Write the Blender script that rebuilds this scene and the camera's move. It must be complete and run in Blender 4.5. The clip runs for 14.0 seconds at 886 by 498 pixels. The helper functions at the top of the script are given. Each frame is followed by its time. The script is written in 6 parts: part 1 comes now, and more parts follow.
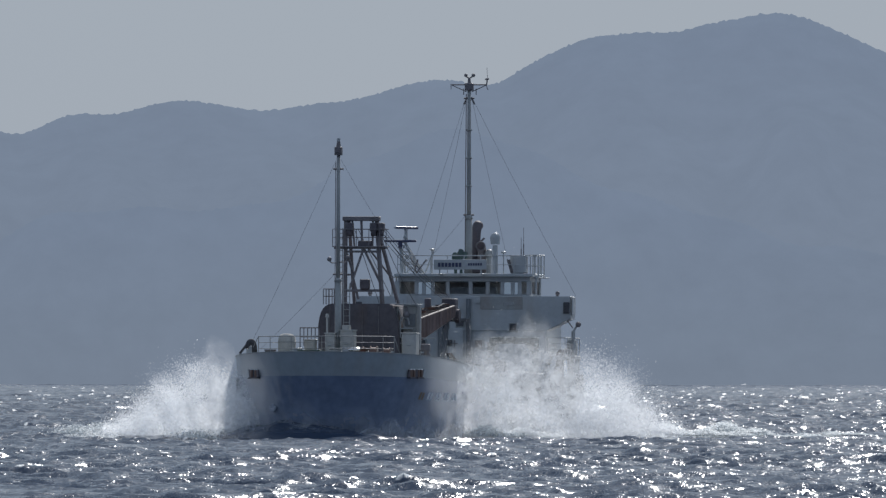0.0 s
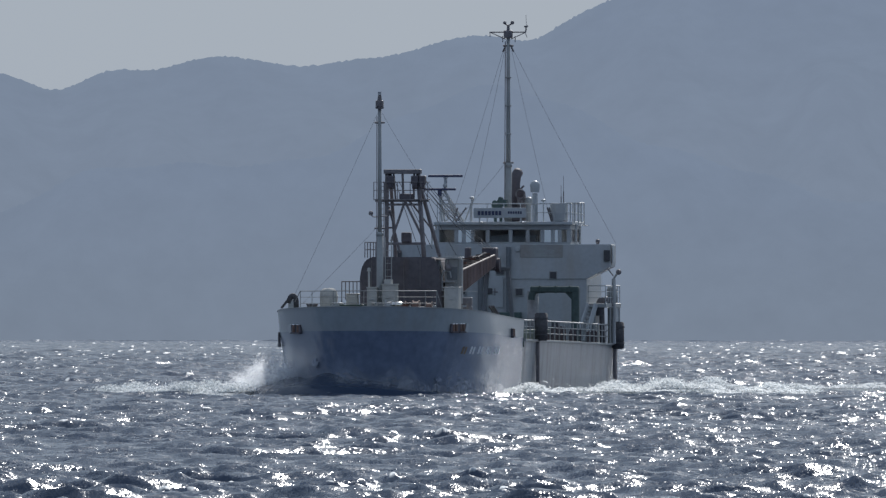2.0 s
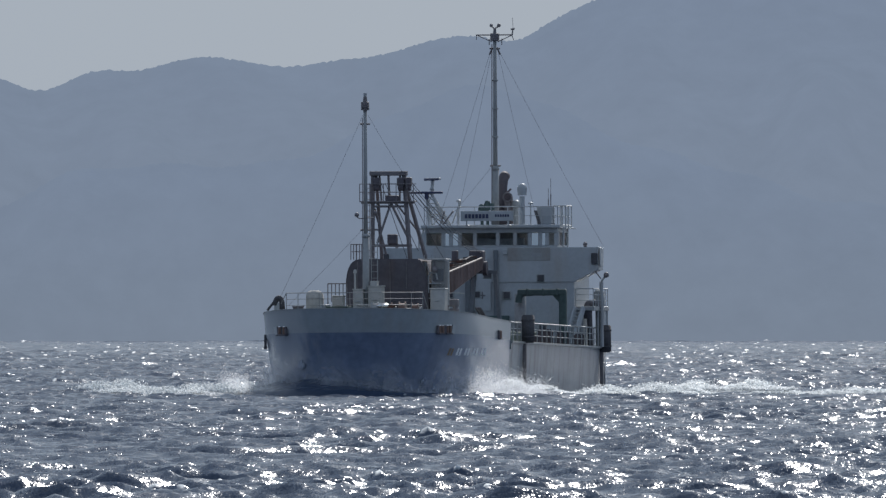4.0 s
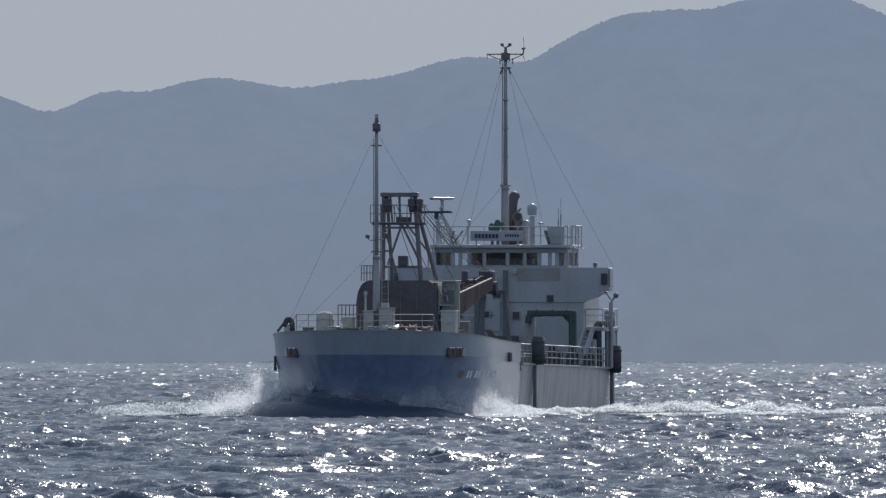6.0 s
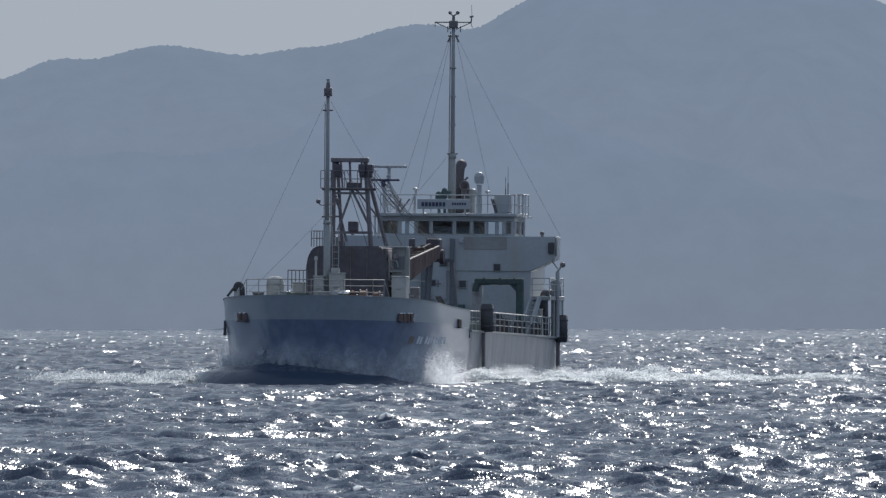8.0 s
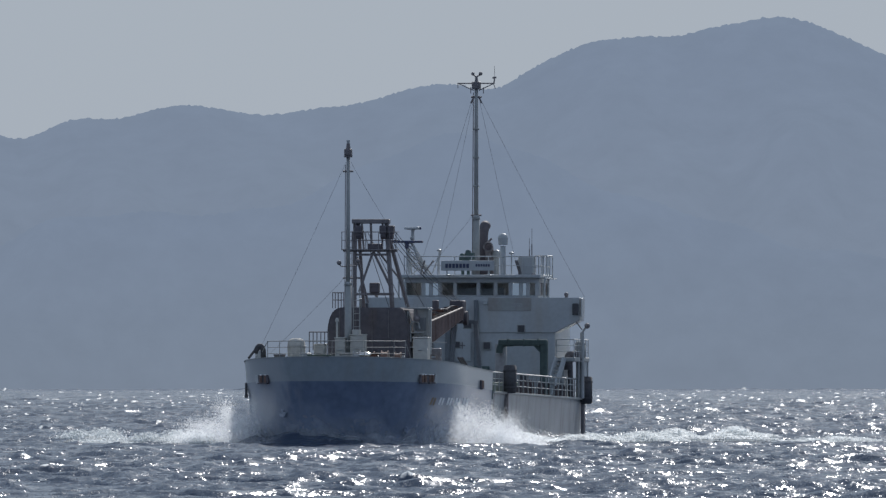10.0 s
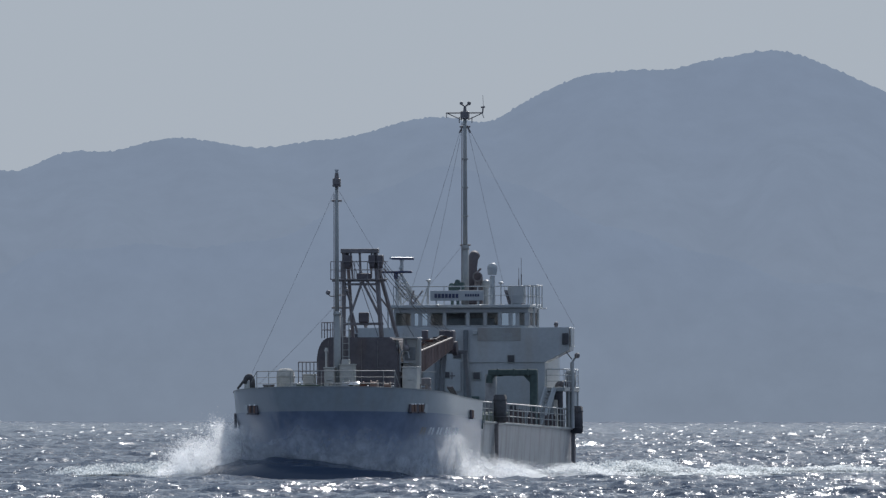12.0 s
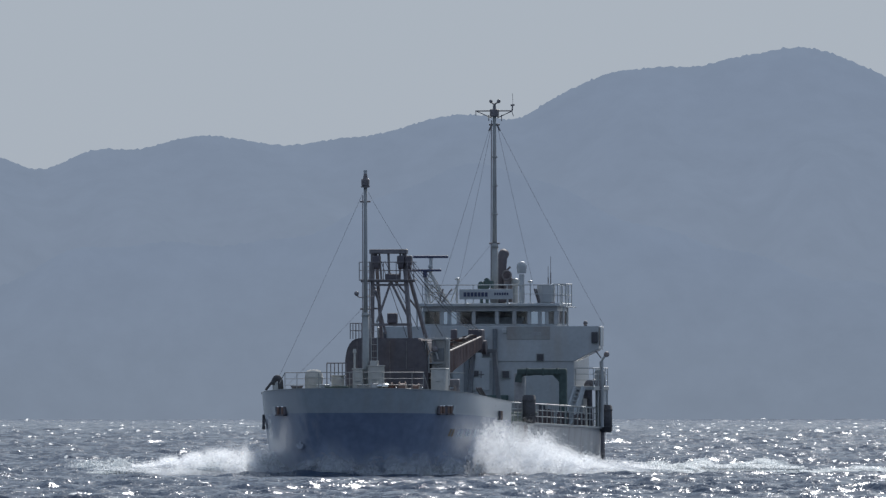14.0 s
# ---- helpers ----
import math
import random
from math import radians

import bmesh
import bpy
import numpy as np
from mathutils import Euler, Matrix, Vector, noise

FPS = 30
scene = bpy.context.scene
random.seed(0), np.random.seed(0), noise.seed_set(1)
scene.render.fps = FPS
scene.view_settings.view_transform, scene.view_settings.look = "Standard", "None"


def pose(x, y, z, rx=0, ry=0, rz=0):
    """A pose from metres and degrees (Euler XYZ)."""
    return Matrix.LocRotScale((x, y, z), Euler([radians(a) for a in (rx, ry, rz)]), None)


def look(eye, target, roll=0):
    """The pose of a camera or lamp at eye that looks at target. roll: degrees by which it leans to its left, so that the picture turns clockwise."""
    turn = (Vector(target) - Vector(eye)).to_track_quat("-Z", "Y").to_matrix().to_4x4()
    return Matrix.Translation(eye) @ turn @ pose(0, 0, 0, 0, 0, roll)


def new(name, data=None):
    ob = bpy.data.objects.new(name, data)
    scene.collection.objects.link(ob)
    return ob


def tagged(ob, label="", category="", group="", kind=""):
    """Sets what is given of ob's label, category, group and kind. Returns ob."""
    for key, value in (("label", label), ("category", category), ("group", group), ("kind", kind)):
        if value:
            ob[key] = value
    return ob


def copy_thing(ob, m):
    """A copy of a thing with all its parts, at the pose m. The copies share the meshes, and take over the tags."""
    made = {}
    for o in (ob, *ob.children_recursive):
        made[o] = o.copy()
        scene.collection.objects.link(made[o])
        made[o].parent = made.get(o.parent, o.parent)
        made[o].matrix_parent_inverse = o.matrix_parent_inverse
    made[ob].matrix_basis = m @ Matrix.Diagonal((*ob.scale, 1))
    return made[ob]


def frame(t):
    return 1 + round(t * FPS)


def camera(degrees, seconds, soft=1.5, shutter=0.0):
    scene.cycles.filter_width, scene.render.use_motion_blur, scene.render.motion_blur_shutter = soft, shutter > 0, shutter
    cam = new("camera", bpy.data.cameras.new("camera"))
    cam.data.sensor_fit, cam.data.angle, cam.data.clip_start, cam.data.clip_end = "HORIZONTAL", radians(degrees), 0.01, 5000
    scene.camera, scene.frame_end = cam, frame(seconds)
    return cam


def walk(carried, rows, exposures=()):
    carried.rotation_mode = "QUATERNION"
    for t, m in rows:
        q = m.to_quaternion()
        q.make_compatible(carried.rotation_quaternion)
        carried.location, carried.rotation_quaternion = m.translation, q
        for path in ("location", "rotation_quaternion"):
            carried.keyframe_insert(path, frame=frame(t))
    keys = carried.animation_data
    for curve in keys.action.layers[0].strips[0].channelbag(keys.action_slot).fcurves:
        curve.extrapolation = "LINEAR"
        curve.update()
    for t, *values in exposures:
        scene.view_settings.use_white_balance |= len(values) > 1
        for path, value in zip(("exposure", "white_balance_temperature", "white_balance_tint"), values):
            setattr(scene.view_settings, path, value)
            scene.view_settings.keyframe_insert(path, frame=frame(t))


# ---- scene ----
# The camera stands low on a shore with a very long lens, swaying a little as it is held.
EYE = Vector((0.0, 0.0, 3.52))
cam = camera(2.7218, 14.0, 1.35)
CAMERA = [
    (0.0, 0.0704, 0.3732, 0.06),
    (0.2, 0.0712, 0.4528, 0.07),
    (0.5, 0.0931, 0.4040, 0.08),
    (0.7, 0.0868, 0.3382, 0.08),
    (1.0, 0.0446, 0.3568, 0.09),
    (1.2, 0.0347, 0.4302, 0.11),
    (1.3, 0.0313, 0.4407, 0.13),
    (1.5, 0.0003, 0.3957, 0.15),
    (1.7, -0.0313, 0.2688, 0.11),
    (1.8, -0.0469, 0.2410, 0.09),
    (2.0, -0.0489, 0.2369, 0.05),
    (2.2, -0.0625, 0.2792, 0.06),
    (2.3, -0.0868, 0.3018, 0.07),
    (2.5, -0.1161, 0.3095, 0.09),
    (2.7, -0.1225, 0.2809, 0.11),
    (4.8, 0.0531, 0.2233, -0.05),
    (5.0, 0.0088, 0.2177, -0.06),
    (5.2, -0.0208, 0.2340, -0.06),
    (5.3, -0.0260, 0.2445, -0.05),
    (5.5, -0.0381, 0.2735, -0.05),
    (5.7, -0.0399, 0.2931, -0.02),
    (5.8, -0.0295, 0.3018, 0.00),
    (6.0, -0.0298, 0.3028, 0.04),
    (6.2, -0.0313, 0.2965, 0.06),
    (6.3, -0.0313, 0.2948, 0.07),
    (6.5, -0.0225, 0.2501, 0.09),
    (6.7, -0.0191, 0.1785, 0.07),
    (6.8, -0.0174, 0.1698, 0.07),
    (7.0, -0.0118, 0.1623, 0.05),
    (7.2, -0.0104, 0.1715, 0.06),
    (7.3, -0.0035, 0.1750, 0.07),
    (7.5, 0.0312, 0.1834, 0.08),
    (7.7, 0.0781, 0.1854, 0.04),
    (7.8, 0.0885, 0.1976, 0.02),
    (8.0, 0.1275, 0.2020, -0.02),
    (8.2, 0.1406, 0.2306, -0.03),
    (8.3, 0.1250, 0.2393, -0.03),
    (8.5, 0.0802, 0.2772, -0.04),
    (8.7, 0.0521, 0.3104, -0.02),
    (8.8, 0.0417, 0.3243, -0.02),
    (9.0, 0.0373, 0.3485, -0.00),
    (9.2, 0.0416, 0.3880, 0.00),
    (11.3, 0.1343, 0.3824, 0.01),
    (11.5, 0.1456, 0.4011, 0.02),
    (11.7, 0.1181, 0.4233, 0.04),
    (11.8, 0.1215, 0.4545, 0.05),
    (12.0, 0.0835, 0.4874, 0.07),
    (12.2, 0.0608, 0.4823, 0.05),
    (12.3, 0.0556, 0.4667, 0.03),
    (12.5, 0.0275, 0.4521, 0.01),
    (12.7, 0.0104, 0.4459, 0.02),
    (12.8, 0.0069, 0.4459, 0.02),
    (13.0, 0.0002, 0.4789, 0.03),
    (13.2, 0.0347, 0.5205, 0.02),
    (13.5, 0.0479, 0.5372, 0.00),
    (13.7, 0.0347, 0.5205, -0.01),
    (14.0, -0.0012, 0.4795, -0.02),
]
walk(cam, [(t, look(EYE, EYE + Vector((math.sin(radians(p)), math.cos(radians(p)), math.tan(radians(e)))), r))
           for t, p, e, r in CAMERA], exposures=[(0.0, -0.08), (1.1, -0.05), (1.6, 0.0), (9.2, 0.0), (11.5, 0.05), (14.0, 0.05)])

# ---- light: a hazy afternoon, the sun high behind the ship ----
SUN_AZ, SUN_EL = 11.0, 33.0   # degrees to the right of the view, degrees up
world = bpy.data.worlds.new("world")
scene.world = world
world.use_nodes = True
wn, wl = world.node_tree.nodes, world.node_tree.links
sky = wn.new("ShaderNodeTexSky")
sky.sky_type, sky.sun_disc = "NISHITA", False
sky.sun_elevation, sky.sun_rotation = radians(SUN_EL), radians(SUN_AZ)
sky.air_density, sky.dust_density, sky.ozone_density = 1.0, 1.0, 1.5
# haze: pale all round, brighter towards the sun's side of the sky
way, side, glow = wn.new("ShaderNodeTexCoord"), wn.new("ShaderNodeVectorMath"), wn.new("ShaderNodeMapRange")
side.operation = "DOT_PRODUCT"
side.inputs[1].default_value = (math.sin(radians(SUN_AZ)), math.cos(radians(SUN_AZ)), 0.0)
glow.inputs[1].default_value, glow.inputs[2].default_value = -1.0, 1.0
wl.new(way.outputs["Generated"], side.inputs[0])
wl.new(side.outputs["Value"], glow.inputs[0])
haze = wn.new("ShaderNodeMix")
haze.data_type = "RGBA"
haze.inputs[6].default_value, haze.inputs[7].default_value = (2.35, 3.1, 4.45, 1), (3.18, 3.89, 4.8, 1)
wl.new(glow.outputs[0], haze.inputs[0])
veil = wn.new("ShaderNodeMix")
veil.data_type = "RGBA"
veil.inputs[0].default_value = 0.95
wl.new(sky.outputs[0], veil.inputs[6])
wl.new(haze.outputs[2], veil.inputs[7])
wl.new(veil.outputs[2], wn["Background"].inputs[0])
wn["Background"].inputs[1].default_value = 0.1

sun = new("sun", bpy.data.lights.new("sun", "SUN"))
sun.data.energy, sun.data.angle, sun.data.color = 3.75, radians(0.6), (1.0, 0.98, 0.965)
to_sun = Vector((math.sin(radians(SUN_AZ)) * math.cos(radians(SUN_EL)), math.cos(radians(SUN_AZ)) * math.cos(radians(SUN_EL)), math.sin(radians(SUN_EL))))
sun.matrix_world = look(to_sun * 300, (0, 0, 0))


# ---- materials ----
def material(name, colour, rough=0.5, metal=0.0, grain=4.0, vary=0.18, second=None, patch=0.5, bump=0.0, streak=0.0, streak_colour=(0.22, 0.12, 0.06)):
    """Paint, steel or rubber: a base colour with fine grain and larger patches, and rust or dirt runs where streak is above 0."""
    m = bpy.data.materials.new(name)
    m.use_nodes = True
    n, l = m.node_tree.nodes, m.node_tree.links
    b = n["Principled BSDF"]
    b.inputs["Roughness"].default_value, b.inputs["Metallic"].default_value = rough, metal
    co = n.new("ShaderNodeTexCoord")
    fine, wide = n.new("ShaderNodeTexNoise"), n.new("ShaderNodeTexNoise")
    fine.inputs["Scale"].default_value, fine.inputs["Detail"].default_value = grain, 6
    wide.inputs["Scale"].default_value, wide.inputs["Detail"].default_value = patch, 3
    for t in (fine, wide):
        l.new(co.outputs["Object"], t.inputs["Vector"])
    mix = n.new("ShaderNodeMix")
    mix.data_type = "RGBA"
    mix.inputs[6].default_value = (*[c * (1 - vary) for c in colour], 1)
    mix.inputs[7].default_value = (*(second or [min(1, c * (1 + vary)) for c in colour]), 1)
    add = n.new("ShaderNodeMath")
    add.operation = "ADD"
    half = n.new("ShaderNodeMath")
    half.operation, half.inputs[1].default_value = "MULTIPLY", 0.5
    l.new(fine.outputs[0], add.inputs[0])
    l.new(wide.outputs[0], add.inputs[1])
    l.new(add.outputs[0], half.inputs[0])
    span = n.new("ShaderNodeMapRange")
    span.inputs[1].default_value, span.inputs[2].default_value = 0.36, 0.64
    l.new(half.outputs[0], span.inputs[0])
    l.new(span.outputs[0], mix.inputs[0])
    last = mix.outputs[2]
    if streak:
        squash = n.new("ShaderNodeMapping")
        squash.inputs["Scale"].default_value = (0.55, 0.55, 0.1)
        l.new(co.outputs["Object"], squash.inputs["Vector"])
        run = n.new("ShaderNodeTexNoise")
        run.inputs["Scale"].default_value, run.inputs["Detail"].default_value = 2.2, 7
        l.new(squash.outputs[0], run.inputs["Vector"])
        cut = n.new("ShaderNodeMapRange")
        cut.inputs[1].default_value, cut.inputs[2].default_value, cut.inputs[4].default_value = 0.5, 0.72, streak
        l.new(run.outputs[0], cut.inputs[0])
        stain = n.new("ShaderNodeMix")
        stain.data_type = "RGBA"
        stain.inputs[7].default_value = (*streak_colour, 1)
        l.new(cut.outputs[0], stain.inputs[0])
        l.new(last, stain.inputs[6])
        last = stain.outputs[2]
    l.new(last, b.inputs["Base Color"])
    rr = n.new("ShaderNodeMapRange")
    rr.inputs[3].default_value, rr.inputs[4].default_value = max(0.02, rough - 0.1), min(1, rough + 0.1)
    l.new(fine.outputs[0], rr.inputs[0])
    l.new(rr.outputs[0], b.inputs["Roughness"])
    if bump:
        bp = n.new("ShaderNodeBump")
        bp.inputs["Strength"].default_value, bp.inputs["Distance"].default_value = bump, 0.03
        l.new(wide.outputs[0], bp.inputs["Height"])
        l.new(bp.outputs[0], b.inputs["Normal"])
    return m


def glass_material():
    m = bpy.data.materials.new("window_glass")
    m.use_nodes = True
    b = m.node_tree.nodes["Principled BSDF"]
    b.inputs["Base Color"].default_value = (0.75, 0.82, 0.84, 1)
    b.inputs["Roughness"].default_value, b.inputs["Transmission Weight"].default_value = 0.03, 1.0
    b.inputs["IOR"].default_value = 1.1
    return m


def sea_material(name="sea_water", calm=1.0):
    """Dark green-blue water with ripples too small to be mesh, and broken foam where crests are steep."""
    m = bpy.data.materials.new(name)
    m.use_nodes = True
    n, l = m.node_tree.nodes, m.node_tree.links
    b = n["Principled BSDF"]
    b.inputs["IOR"].default_value = 1.333
    co, geo = n.new("ShaderNodeTexCoord"), n.new("ShaderNodeNewGeometry")
    last = geo.outputs["Normal"]
    wide = n.new("ShaderNodeMapping")   # ripples drawn out along the wind
    wide.inputs["Scale"].default_value = (0.9, 0.05, 1.2)
    l.new(co.outputs["Object"], wide.inputs["Vector"])
    # cat's paws: ripples stand rougher in some patches than in others
    paws, ruffle = n.new("ShaderNodeTexNoise"), n.new("ShaderNodeMapRange")
    paws.inputs["Scale"].default_value, paws.inputs["Detail"].default_value = 0.16, 3
    ruffle.inputs[1].default_value, ruffle.inputs[2].default_value = 0.35, 0.65
    ruffle.inputs[3].default_value, ruffle.inputs[4].default_value = 0.72, 1.2
    l.new(wide.outputs[0], paws.inputs["Vector"])
    l.new(paws.outputs[0], ruffle.inputs[0])
    for scale, detail, tilt in ((0.3, 1, 0.17), (0.9, 2, 0.3), (3.0, 3, 0.45), (9.0, 3, 0.58), (27.0, 2, 0.95)):
        t = n.new("ShaderNodeTexNoise")
        t.inputs["Scale"].default_value, t.inputs["Detail"].default_value = scale, detail
        l.new(wide.outputs[0], t.inputs["Vector"])
        mid, amt, add = n.new("ShaderNodeVectorMath"), n.new("ShaderNodeVectorMath"), n.new("ShaderNodeVectorMath")
        mid.operation, amt.operation, add.operation = "SUBTRACT", "MULTIPLY", "ADD"
        mid.inputs[1].default_value = (0.5, 0.5, 0.5)
        amt.inputs[1].default_value = (tilt * calm, tilt * calm, 0.0)
        l.new(t.outputs["Color"], mid.inputs[0])
        l.new(mid.outputs[0], amt.inputs[0])
        l.new(last, add.inputs[0])
        ripple = amt.outputs[0]
        if scale > 3:
            swell = n.new("ShaderNodeVectorMath")
            swell.operation = "SCALE"
            l.new(ripple, swell.inputs[0])
            l.new(ruffle.outputs[0], swell.inputs["Scale"])
            ripple = swell.outputs[0]
        l.new(ripple, add.inputs[1])
        last = add.outputs[0]
    unit = n.new("ShaderNodeVectorMath")
    unit.operation = "NORMALIZE"
    l.new(last, unit.inputs[0])
    l.new(unit.outputs[0], b.inputs["Normal"])
    at = n.new("ShaderNodeAttribute")
    at.attribute_name = "foam"
    lace = n.new("ShaderNodeTexNoise")
    lace.inputs["Scale"].default_value, lace.inputs["Detail"].default_value = 2.4, 8
    l.new(co.outputs["Object"], lace.inputs["Vector"])
    prod = n.new("ShaderNodeMath")
    prod.operation = "MULTIPLY"
    l.new(at.outputs["Fac"], prod.inputs[0])
    l.new(lace.outputs[0], prod.inputs[1])
    cut = n.new("ShaderNodeMapRange")
    cut.inputs[1].default_value, cut.inputs[2].default_value = 0.25, 0.5
    l.new(prod.outputs[0], cut.inputs[0])
    col = n.new("ShaderNodeMix")
    col.data_type = "RGBA"
    col.inputs[6].default_value, col.inputs[7].default_value = (0.036, 0.056, 0.096, 1), (0.75, 0.79, 0.8, 1)
    l.new(cut.outputs[0], col.inputs[0])
    l.new(col.outputs[2], b.inputs["Base Color"])
    ro = n.new("ShaderNodeMapRange")
    ro.inputs[3].default_value, ro.inputs[4].default_value = 0.165, 0.7
    l.new(cut.outputs[0], ro.inputs[0])
    l.new(ro.outputs[0], b.inputs["Roughness"])
    return m


def spray_material(name, colour, clear):
    """White water thrown up as drops: light passes on through it."""
    m = bpy.data.materials.new(name)
    m.use_nodes = True
    n, l = m.node_tree.nodes, m.node_tree.links
    n.remove(n["Principled BSDF"])
    out = n["Material Output"]
    d, t, mx = n.new("ShaderNodeBsdfDiffuse"), n.new("ShaderNodeBsdfTranslucent"), n.new("ShaderNodeMixShader")
    isle = n.new("ShaderNodeNewGeometry")
    tint = n.new("ShaderNodeMix")
    tint.data_type = "RGBA"
    tint.inputs[6].default_value = (*[c * 0.94 for c in colour], 1)
    tint.inputs[7].default_value = (*colour, 1)
    l.new(isle.outputs["Random Per Island"], tint.inputs[0])
    for s in (d, t):
        l.new(tint.outputs[2], s.inputs[0])
    mx.inputs[0].default_value = 0.8
    l.new(d.outputs[0], mx.inputs[1])
    l.new(t.outputs[0], mx.inputs[2])
    g, mg = n.new("ShaderNodeBsdfTransparent"), n.new("ShaderNodeMixShader")
    mg.inputs[0].default_value = clear
    l.new(mx.outputs[0], mg.inputs[1])
    l.new(g.outputs[0], mg.inputs[2])
    l.new(mg.outputs[0], out.inputs[0])
    return m


def veil_material():
    """Fine spray in thin blown sheets: dense at the foot, torn and thinning towards its edges."""
    m = bpy.data.materials.new("spray_veil")
    m.use_nodes = True
    n, l = m.node_tree.nodes, m.node_tree.links
    n.remove(n["Principled BSDF"])
    d, t, mx = n.new("ShaderNodeBsdfDiffuse"), n.new("ShaderNodeBsdfTranslucent"), n.new("ShaderNodeMixShader")
    for b in (d, t):
        b.inputs[0].default_value = (0.95, 0.975, 1.0, 1)
    mx.inputs[0].default_value = 0.65
    l.new(d.outputs[0], mx.inputs[1])
    l.new(t.outputs[0], mx.inputs[2])
    at, co, tear, span, prod = n.new("ShaderNodeAttribute"), n.new("ShaderNodeTexCoord"), n.new("ShaderNodeTexNoise"), n.new("ShaderNodeMapRange"), n.new("ShaderNodeMath")
    at.attribute_name = "thick"
    tear.inputs["Scale"].default_value, tear.inputs["Detail"].default_value, tear.inputs["Roughness"].default_value = 1.5, 6, 0.6
    span.inputs[1].default_value, span.inputs[2].default_value, span.inputs[3].default_value, span.inputs[4].default_value = 0.34, 0.62, 0.25, 1.15
    prod.operation, prod.use_clamp = "MULTIPLY", True
    l.new(co.outputs["Object"], tear.inputs["Vector"])
    l.new(tear.outputs[0], span.inputs[0])
    l.new(span.outputs[0], prod.inputs[0])
    l.new(at.outputs["Fac"], prod.inputs[1])
    g, mg = n.new("ShaderNodeBsdfTransparent"), n.new("ShaderNodeMixShader")
    l.new(prod.outputs[0], mg.inputs[0])
    l.new(g.outputs[0], mg.inputs[1])
    l.new(mx.outputs[0], mg.inputs[2])
    l.new(mg.outputs[0], n["Material Output"].inputs[0])
    return m


def haze_glow_material(name, low, high, top, amount):
    """Wooded slopes far off: dark woods, with the glow of many kilometres of lit air painted in as emission."""
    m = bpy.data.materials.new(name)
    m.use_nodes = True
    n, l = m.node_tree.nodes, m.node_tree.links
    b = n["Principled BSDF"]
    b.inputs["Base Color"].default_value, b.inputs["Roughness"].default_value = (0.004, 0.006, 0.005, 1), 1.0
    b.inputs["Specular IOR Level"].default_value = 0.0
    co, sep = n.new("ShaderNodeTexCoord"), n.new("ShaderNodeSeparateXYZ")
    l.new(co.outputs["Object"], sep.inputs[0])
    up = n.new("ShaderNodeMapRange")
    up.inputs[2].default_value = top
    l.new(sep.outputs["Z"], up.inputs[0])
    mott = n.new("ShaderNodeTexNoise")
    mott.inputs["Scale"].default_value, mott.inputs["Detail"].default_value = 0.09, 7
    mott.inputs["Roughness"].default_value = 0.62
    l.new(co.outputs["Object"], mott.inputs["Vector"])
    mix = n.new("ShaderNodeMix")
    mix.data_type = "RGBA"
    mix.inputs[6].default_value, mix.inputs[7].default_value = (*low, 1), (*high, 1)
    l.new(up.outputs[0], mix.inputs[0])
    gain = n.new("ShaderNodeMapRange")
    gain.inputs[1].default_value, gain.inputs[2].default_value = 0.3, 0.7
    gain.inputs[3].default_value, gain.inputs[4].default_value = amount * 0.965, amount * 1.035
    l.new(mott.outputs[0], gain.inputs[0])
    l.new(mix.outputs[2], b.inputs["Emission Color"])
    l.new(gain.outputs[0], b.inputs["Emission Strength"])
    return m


HULL_GLOSS = 0.9


def glossed(m, gloss=HULL_GLOSS):
    """A wet, shiny top coat, for the hull."""
    b = m.node_tree.nodes["Principled BSDF"]
    b.inputs["Coat Weight"].default_value, b.inputs["Coat Roughness"].default_value, b.inputs["Coat IOR"].default_value = gloss, 0.19, 1.58
    return m


